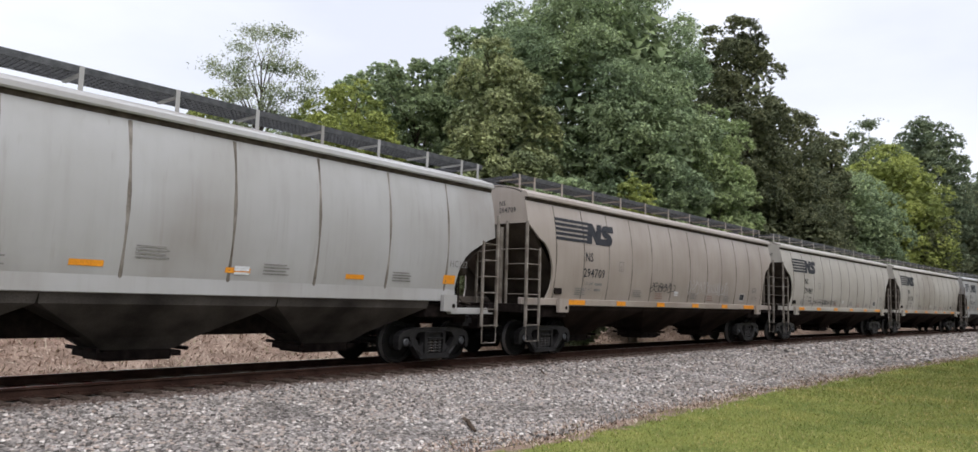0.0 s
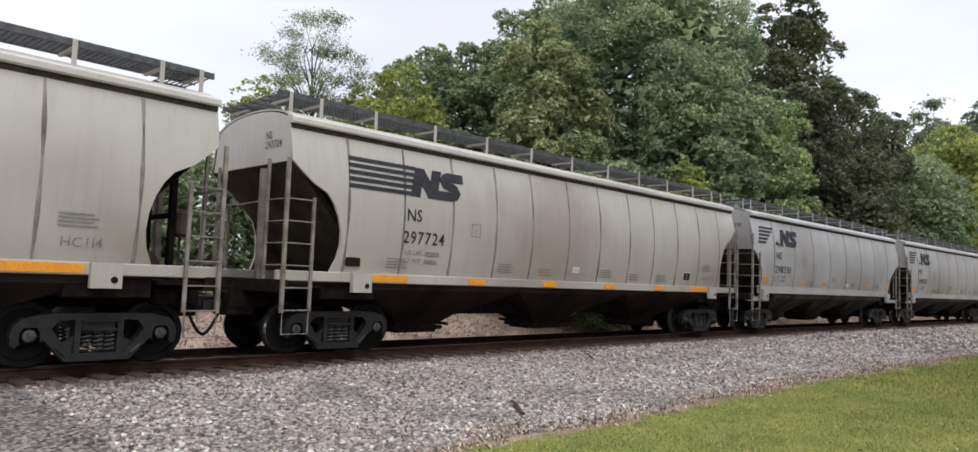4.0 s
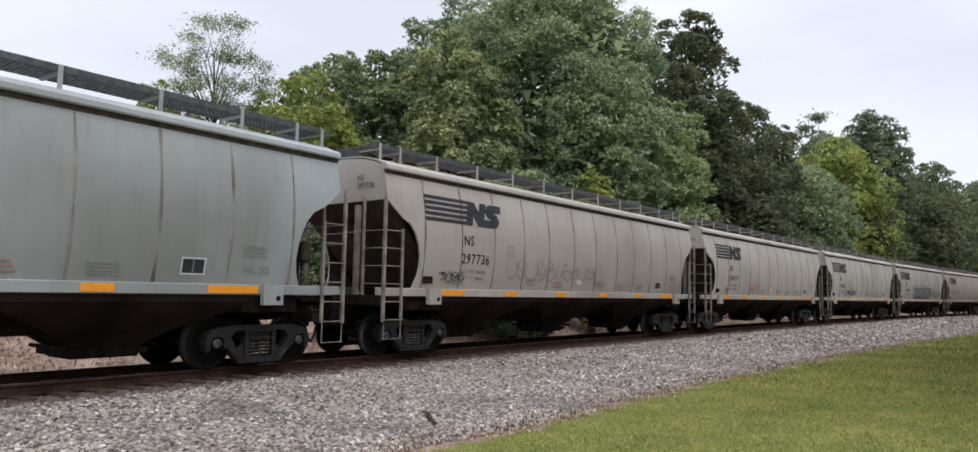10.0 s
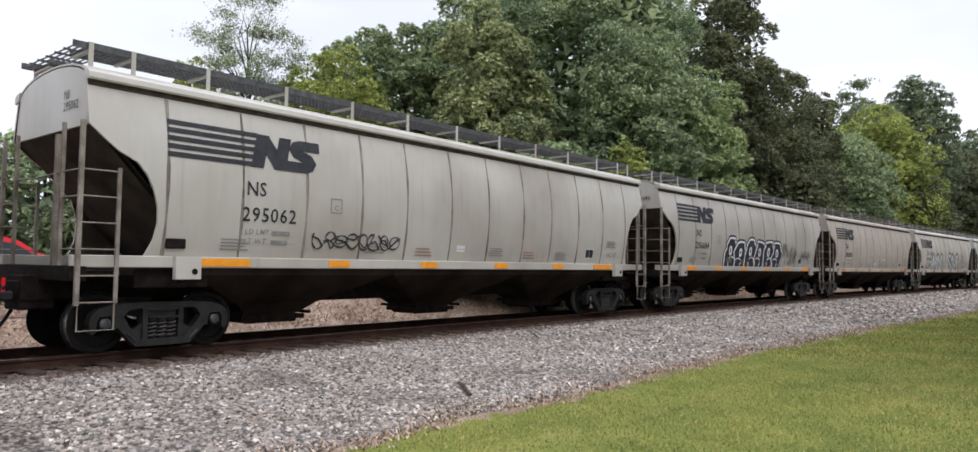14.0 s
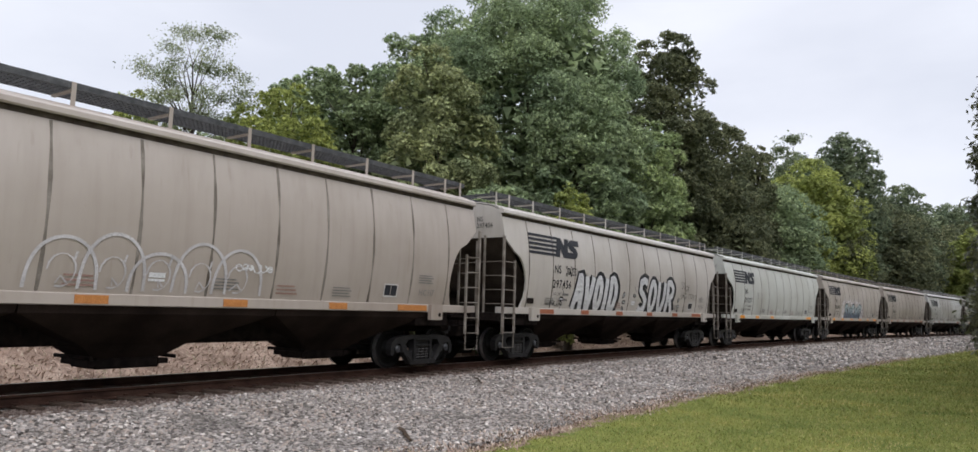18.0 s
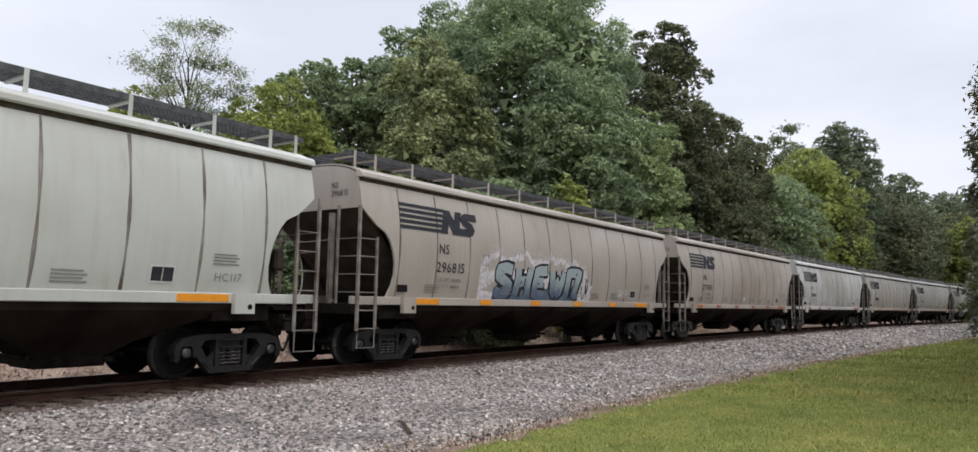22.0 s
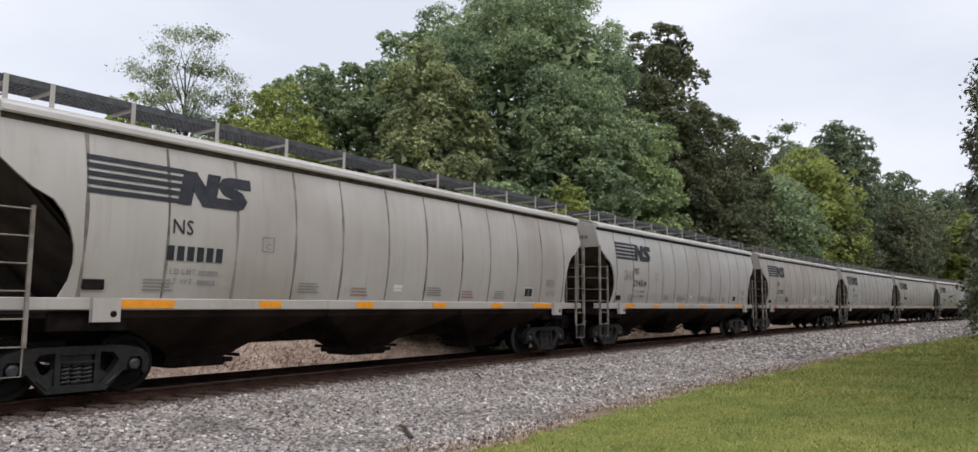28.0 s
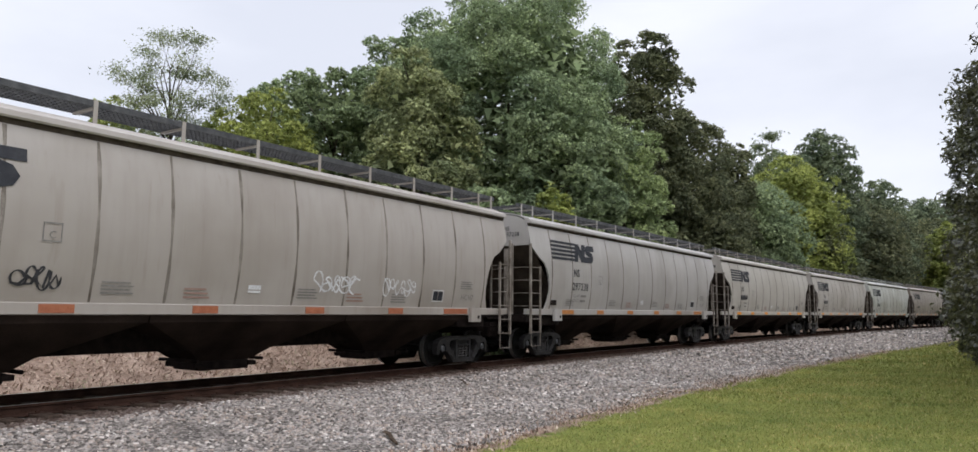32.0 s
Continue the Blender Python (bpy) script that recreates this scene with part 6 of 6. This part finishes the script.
# ---- beyond the rails: a parked car and a fence ----
def build_suv(x, y):
    """A red estate car, its nose towards +x."""
    z0 = float(ground_z(x, y))
    ob = new("parked_car")
    ob.matrix_basis = pose(x, y, z0, 0, 0, -3)
    low = [(-2.30, 0.42), (-2.34, 0.70), (-2.28, 1.02), (-2.18, 1.08), (1.05, 1.08), (1.9, 1.00), (2.22, 0.88), (2.33, 0.66), (2.30, 0.36), (1.88, 0.30), (1.80, 0.52), (1.62, 0.68), (1.30, 0.68), (1.10, 0.52), (1.02, 0.30), (-1.02, 0.30), (-1.10, 0.52), (-1.30, 0.68), (-1.62, 0.68), (-1.80, 0.52), (-1.88, 0.30)]
    place("body", Geo().prism(low[::-1], "y", -0.92, 0.92).mesh("body", M["carred"]), ob)
    cabin = [(-2.20, 1.08), (-2.02, 1.60), (-1.7, 1.68), (0.05, 1.66), (0.35, 1.58), (1.10, 1.08)]
    g = Geo()
    n = len(cabin)
    vs = [(px, -0.88 + 0.16 * (pz - 1.08) / 0.6, pz) for px, pz in cabin] + [(px, 0.88 - 0.16 * (pz - 1.08) / 0.6, pz) for px, pz in cabin]
    g.add(vs, [tuple(range(n - 1, -1, -1))[::-1], tuple(range(n, 2 * n))[::-1]] + [(i, n + i, n + (i + 1) % n, (i + 1) % n) for i in range(n)])
    place("cabin", g.mesh("cabin", M["carred"]), ob)
    for sy in (-1, 1):
        for pts in ([(-1.95, 1.14), (-1.86, 1.52), (-1.15, 1.56), (-1.12, 1.12)], [(-1.02, 1.12), (-1.05, 1.56), (-0.25, 1.56), (-0.22, 1.12)], [(-0.12, 1.12), (-0.15, 1.56), (0.28, 1.50), (0.86, 1.12)]):
            v = [(px, sy * (0.888 - 0.16 * (pz - 1.08) / 0.6), pz) for px, pz in pts]
            place("side_window", mesh_from("side_window", v, [(0, 1, 2, 3)] if sy < 0 else [(3, 2, 1, 0)], M["glass"]), ob)
    place("windscreen", mesh_from("windscreen", [(1.06, -0.80, 1.12), (1.06, 0.80, 1.12), (0.40, 0.70, 1.56), (0.40, -0.70, 1.56)], [(0, 1, 2, 3)], M["glass"]), ob)
    for wx in (-1.46, 1.46):
        for sy in (-1, 1):
            t = place("tyre", Geo().disc((0, 0, 0), "y", [(-0.11, 0.28), (-0.11, 0.33), (-0.07, 0.345), (0.07, 0.345), (0.11, 0.33), (0.11, 0.28)], 24).mesh("tyre", M["rubber"]), ob, pose(wx, sy * 0.80, 0.345))
            place("wheel_rim", Geo().disc((0, sy * 0.06, 0), "y", [(-0.05, 0.22), (0.05, 0.23), (0.06, 0.15), (0.04, 0.05)], 14).mesh("wheel_rim", M["chrome"]), t)
    for sy in (-1, 1):
        place("headlight", Geo().box(2.10, 2.26, sy * 0.72 - 0.16, sy * 0.72 + 0.16, 0.74, 0.88, 0.02).mesh("headlight", M["chrome"]), ob)
        place("wing_mirror", Geo().box(0.72, 0.86, *sorted((sy * 0.90, sy * 1.10)), 1.10, 1.24, 0.02).mesh("wing_mirror", M["carred"]), ob)
    place("front_bumper", Geo().box(2.20, 2.42, -0.88, 0.88, 0.36, 0.56, 0.04).mesh("front_bumper", M["rubber"]), ob)
    tagged(ob, "red estate car parked on the gravel behind the railway", "car")


def build_fence():
    ob = new("fence")
    ob.location = (0, 0, 0)
    ys = 24.2
    for k, x in enumerate(np.arange(-8, 34, 2.4)):
        z = float(ground_z(x, ys))
        place("post", Geo().tube([(x, ys, z - 0.3), (x, ys, z + 1.25)], 0.03, 8).mesh("post", M["fence"]), ob)
    for h in (1.2, 0.65, 0.12):
        pts = [(x, ys, float(ground_z(x, ys)) + h) for x in np.arange(-8, 32.5, 2.4)]
        place("rail_bar", Geo().tube(pts, 0.022, 6).mesh("rail_bar", M["fence"]), ob)
    g = Geo()
    for x in np.arange(-8, 31.8, 0.12):
        z = float(ground_z(x, ys))
        g.tube([(x, ys, z + 0.12), (x, ys, z + 1.2)], 0.006, 3, False)
    tagged(place("wire", g.mesh("wire", M["fence"]), ob), kind="stuff")
    tagged(ob, "low dark steel fence with thin wires before the thicket", "fence")


build_suv(6.7, 21.6)
build_fence()


# ---- ballast, ties, grass and weeds ----
def block_field(name, centres, sizes, material, seed, flat=0.7):
    """Many small rough stones in one mesh: cubes with each corner knocked about."""
    rng = np.random.default_rng(seed)
    n = len(centres)
    base = np.array([(x, y, z) for z in (-1, 1) for x, y in ((-1, -1), (1, -1), (1, 1), (-1, 1))], float) * 0.5
    v = base[None] * rng.uniform(0.55, 1.25, (n, 8, 3)) * np.array([1, 0.8, flat])
    a, b = rng.uniform(0, 2 * np.pi, n), rng.normal(0, 0.5, n)
    ca, sa, cb, sb = np.cos(a), np.sin(a), np.cos(b), np.sin(b)
    y, z = v[..., 1] * cb[:, None] - v[..., 2] * sb[:, None], v[..., 1] * sb[:, None] + v[..., 2] * cb[:, None]
    x = v[..., 0]
    v = np.stack([x * ca[:, None] - y * sa[:, None], x * sa[:, None] + y * ca[:, None], z], -1) * sizes[:, None, None] + centres[:, None]
    q = np.array([(4, 5, 6, 7), (0, 1, 5, 4), (1, 2, 6, 5), (2, 3, 7, 6), (3, 0, 4, 7)])
    idx = (q[None] + 8 * np.arange(n)[:, None, None]).reshape(-1, 4)
    return quads(name, v.reshape(-1, 3), idx, material)


def quads(name, v, idx, material):
    me = bpy.data.meshes.new(name)
    k = idx.shape[1]
    me.vertices.add(len(v))
    me.vertices.foreach_set("co", v.ravel())
    me.loops.add(idx.size)
    me.loops.foreach_set("vertex_index", idx.ravel().astype(np.int32))
    me.polygons.add(len(idx))
    me.polygons.foreach_set("loop_start", np.arange(0, idx.size, k, dtype=np.int32))
    me.polygons.foreach_set("loop_total", np.full(len(idx), k, dtype=np.int32))
    me.materials.append(material)
    me.update(calc_edges=True)
    return me


def spots(s, off):
    """World x, y for arrays of distances along and beside the track (on the bend)."""
    th = -BEND * s
    x, y = np.sin(BEND * s) / BEND, TRACK_Y - (1 - np.cos(BEND * s)) / BEND
    return np.where(s > 0, x, s) + off * np.sin(np.where(s > 0, th, 0)), np.where(s > 0, y, TRACK_Y) - off * np.cos(np.where(s > 0, th, 0))


def build_ballast():
    rng = np.random.default_rng(11)
    S, O, Z = [], [], []
    for s0, s1, o0, o1, n, a, b in ((3, 14, 1.0, 6.9, 60000, 0.024, 0.056), (14, 28, 1.0, 7.4, 34000, 0.032, 0.070), (28, 62, 1.1, 8.2, 12000, 0.06, 0.11), (62, 120, 1.1, 8.4, 7000, 0.10, 0.18), (0, 30, -4.4, -1.25, 4500, 0.05, 0.09), (0, 30, -0.66, 0.66, 3000, 0.05, 0.08)):
        s, o = rng.uniform(s0, s1, n), rng.uniform(o0, o1, n)
        keep = np.where(o > 0, o < toe(s) + rng.normal(0, 0.25, n), True)
        S.append(s[keep]), O.append(o[keep]), Z.append(rng.uniform(a, b, n)[keep])
    s, o, size = map(np.concatenate, (S, O, Z))
    x, y = spots(s, o)
    z = bed_z(s, o) + size * rng.uniform(0.02, 0.48, len(s)) - 0.012
    rusty = np.abs(o) < 1.60 + rng.normal(0, 0.10, len(s)) + 0.10 * np.sin(s * 1.7) * np.sin(s * 0.6)
    for pick, m, name, label in ((~rusty, "stone", "ballast_stones", "loose pale grey crushed granite stones of the track bed"), (rusty, "rusty_stone", "stained_stones", "rust-brown stained stones close beside the rails")):
        tagged(place(name, block_field(name, np.stack([x, y, z], 1)[pick], size[pick], M[m], 12)), label, "gravel", kind="stuff")


def build_ties():
    me = Geo().box(-0.115, 0.115, -1.30, 1.30, -0.32, -0.135, 0.012).mesh("tie", M["tie"])
    for k in range(150):
        s = 1.0 + k * 0.52
        x, y, h = track(s)
        ob = place("tie", me, BED, pose(x, y, 0.004 * math.sin(k * 2.3), 0, 0, math.degrees(h) + 1.2 * math.sin(k * 1.7)))
    plate = Geo().box(-0.10, 0.10, -0.18, 0.18, -0.14, -0.128).box(-0.03, 0.03, -0.12, -0.085, -0.13, -0.10).box(-0.03, 0.03, 0.085, 0.12, -0.13, -0.10).mesh("tie_plate", M["rail"])
    for k in range(90):
        s = 1.0 + k * 0.52
        x, y, h = track(s)
        px, py, pz = beside(s, 0.7535)
        place("tie_plate", plate, BED, pose(px, py, 0.003, 0, 0, math.degrees(h)))


def build_blades():
    rng = np.random.default_rng(21)
    X, Y, H = [], [], []
    for x0, x1, y0, y1, n, h in ((5, 16, -4, 8.0, 90000, 0.034), (16, 30, -4, 7.5, 60000, 0.048), (30, 60, -3, 6.5, 24000, 0.085)):
        x, y = rng.uniform(x0, x1, n), rng.uniform(y0, y1, n)
        s, o = along(x, y)
        edge = (o - toe(s)) / 0.9 + 0.4 * np.sin(x * 3.1) * np.sin(y * 2.3 + x)
        keep = edge > rng.uniform(0, 1, n)
        d = np.min([np.hypot(x - cx, y - cy) - r for cx, cy, r in ((14.3, -5.8, 3.9), (21.8, -5.0, 4.0), (30, -4.9, 4.2), (40, -4.3, 4.0))], axis=0)
        keep &= d > rng.uniform(-0.4, 0.5, n)
        X.append(x[keep]), Y.append(y[keep]), H.append((h * rng.uniform(0.5, 1.4, n))[keep])
    x, y, h = map(np.concatenate, (X, Y, H))
    n = len(x)
    z = ground_z(x, y) - 0.005
    a = rng.uniform(0, 2 * np.pi, n)
    w = h * 0.22
    lx, ly = rng.normal(0, 0.35, n) * h, rng.normal(0, 0.35, n) * h
    v = np.empty((n, 3, 3))
    v[:, 0] = np.stack([x - np.cos(a) * w, y - np.sin(a) * w, z], 1)
    v[:, 1] = np.stack([x + np.cos(a) * w, y + np.sin(a) * w, z], 1)
    v[:, 2] = np.stack([x + lx, y + ly, z + h], 1)
    tagged(place("grass", quads("grass", v.reshape(-1, 3), np.arange(3 * n).reshape(-1, 3), M["blade"])), "short mown green grass with some dry blades", "grass", kind="stuff")


def build_weeds():
    """Dry stalks lying and standing on the bank behind the rails, and along the edge of the ballast."""
    rng = np.random.default_rng(31)
    n = 42000
    s, o = rng.uniform(0, 52, n), rng.uniform(-10.5, -3.9, n)
    k = 9000
    s = np.concatenate([s, rng.uniform(4, 45, k)])
    o = np.concatenate([o, toe(s[n:]) + rng.normal(0.05, 0.20, k) + 0.22 * np.sin(s[n:] * 1.9) * np.sin(s[n:] * 0.53 + 1)])
    x, y = spots(s, o)
    z = np.maximum(ground_z(x, y), bed_z(s, o) * (np.abs(o) < 9) + -9 * (np.abs(o) >= 9))
    n2 = len(x)
    L = np.where(o < 0, rng.uniform(0.05, 0.24, n2), rng.uniform(0.03, 0.08, n2))
    az, el = rng.uniform(0, 2 * np.pi, n2), np.abs(rng.normal(0.25, 0.4, n2))
    dx, dy, dz = np.cos(az) * np.cos(el) * L, np.sin(az) * np.cos(el) * L, np.sin(el) * L + 0.03
    w = np.where(o < 0, 0.016, 0.013)
    v = np.empty((n2, 3, 3))
    v[:, 0] = np.stack([x - np.sin(az) * w, y + np.cos(az) * w, z], 1)
    v[:, 1] = np.stack([x + np.sin(az) * w, y - np.cos(az) * w, z + w], 1)
    v[:, 2] = np.stack([x + dx, y + dy, z + dz], 1)
    tagged(place("dry_weeds", quads("dry_weeds", v.reshape(-1, 3), np.arange(3 * n2).reshape(-1, 3), M["weed"])), "matted dry brown weeds and straw on the bank", "weeds", kind="stuff")


def build_sticks():
    for s, o, yaw, L, r in ((8.30, 5.50, 54, 0.70, 0.030), (14.05, 2.65, 50, 0.55, 0.018), (21.5, 4.2, 20, 0.25, 0.014)):
        x, y = (float(q) for q in spots(np.array(s), np.array(o)))
        z = float(bed_z(np.array(s), np.array(o))) + 0.06
        g = Geo().tube([(-L / 2, 0, -0.03), (-L / 6, 0.015, 0.0), (L / 5, -0.01, 0.025), (L / 2, 0.01, 0.03)], [r * 0.7, r, r * 1.1, r * 0.8], 7)
        g.tube([(L / 5, 0, 0.02), (L / 3, 0.07, 0.05)], [r * 0.6, r * 0.3], 5)
        ob = place("stick", g.mesh("stick", M["twig"]), None, pose(x, y, z, 0, 0, yaw))
        tagged(ob, "dark broken stick lying on the ballast", "stick")


build_sticks()
build_weeds()
build_blades()
build_ballast()
build_ties()

motions()
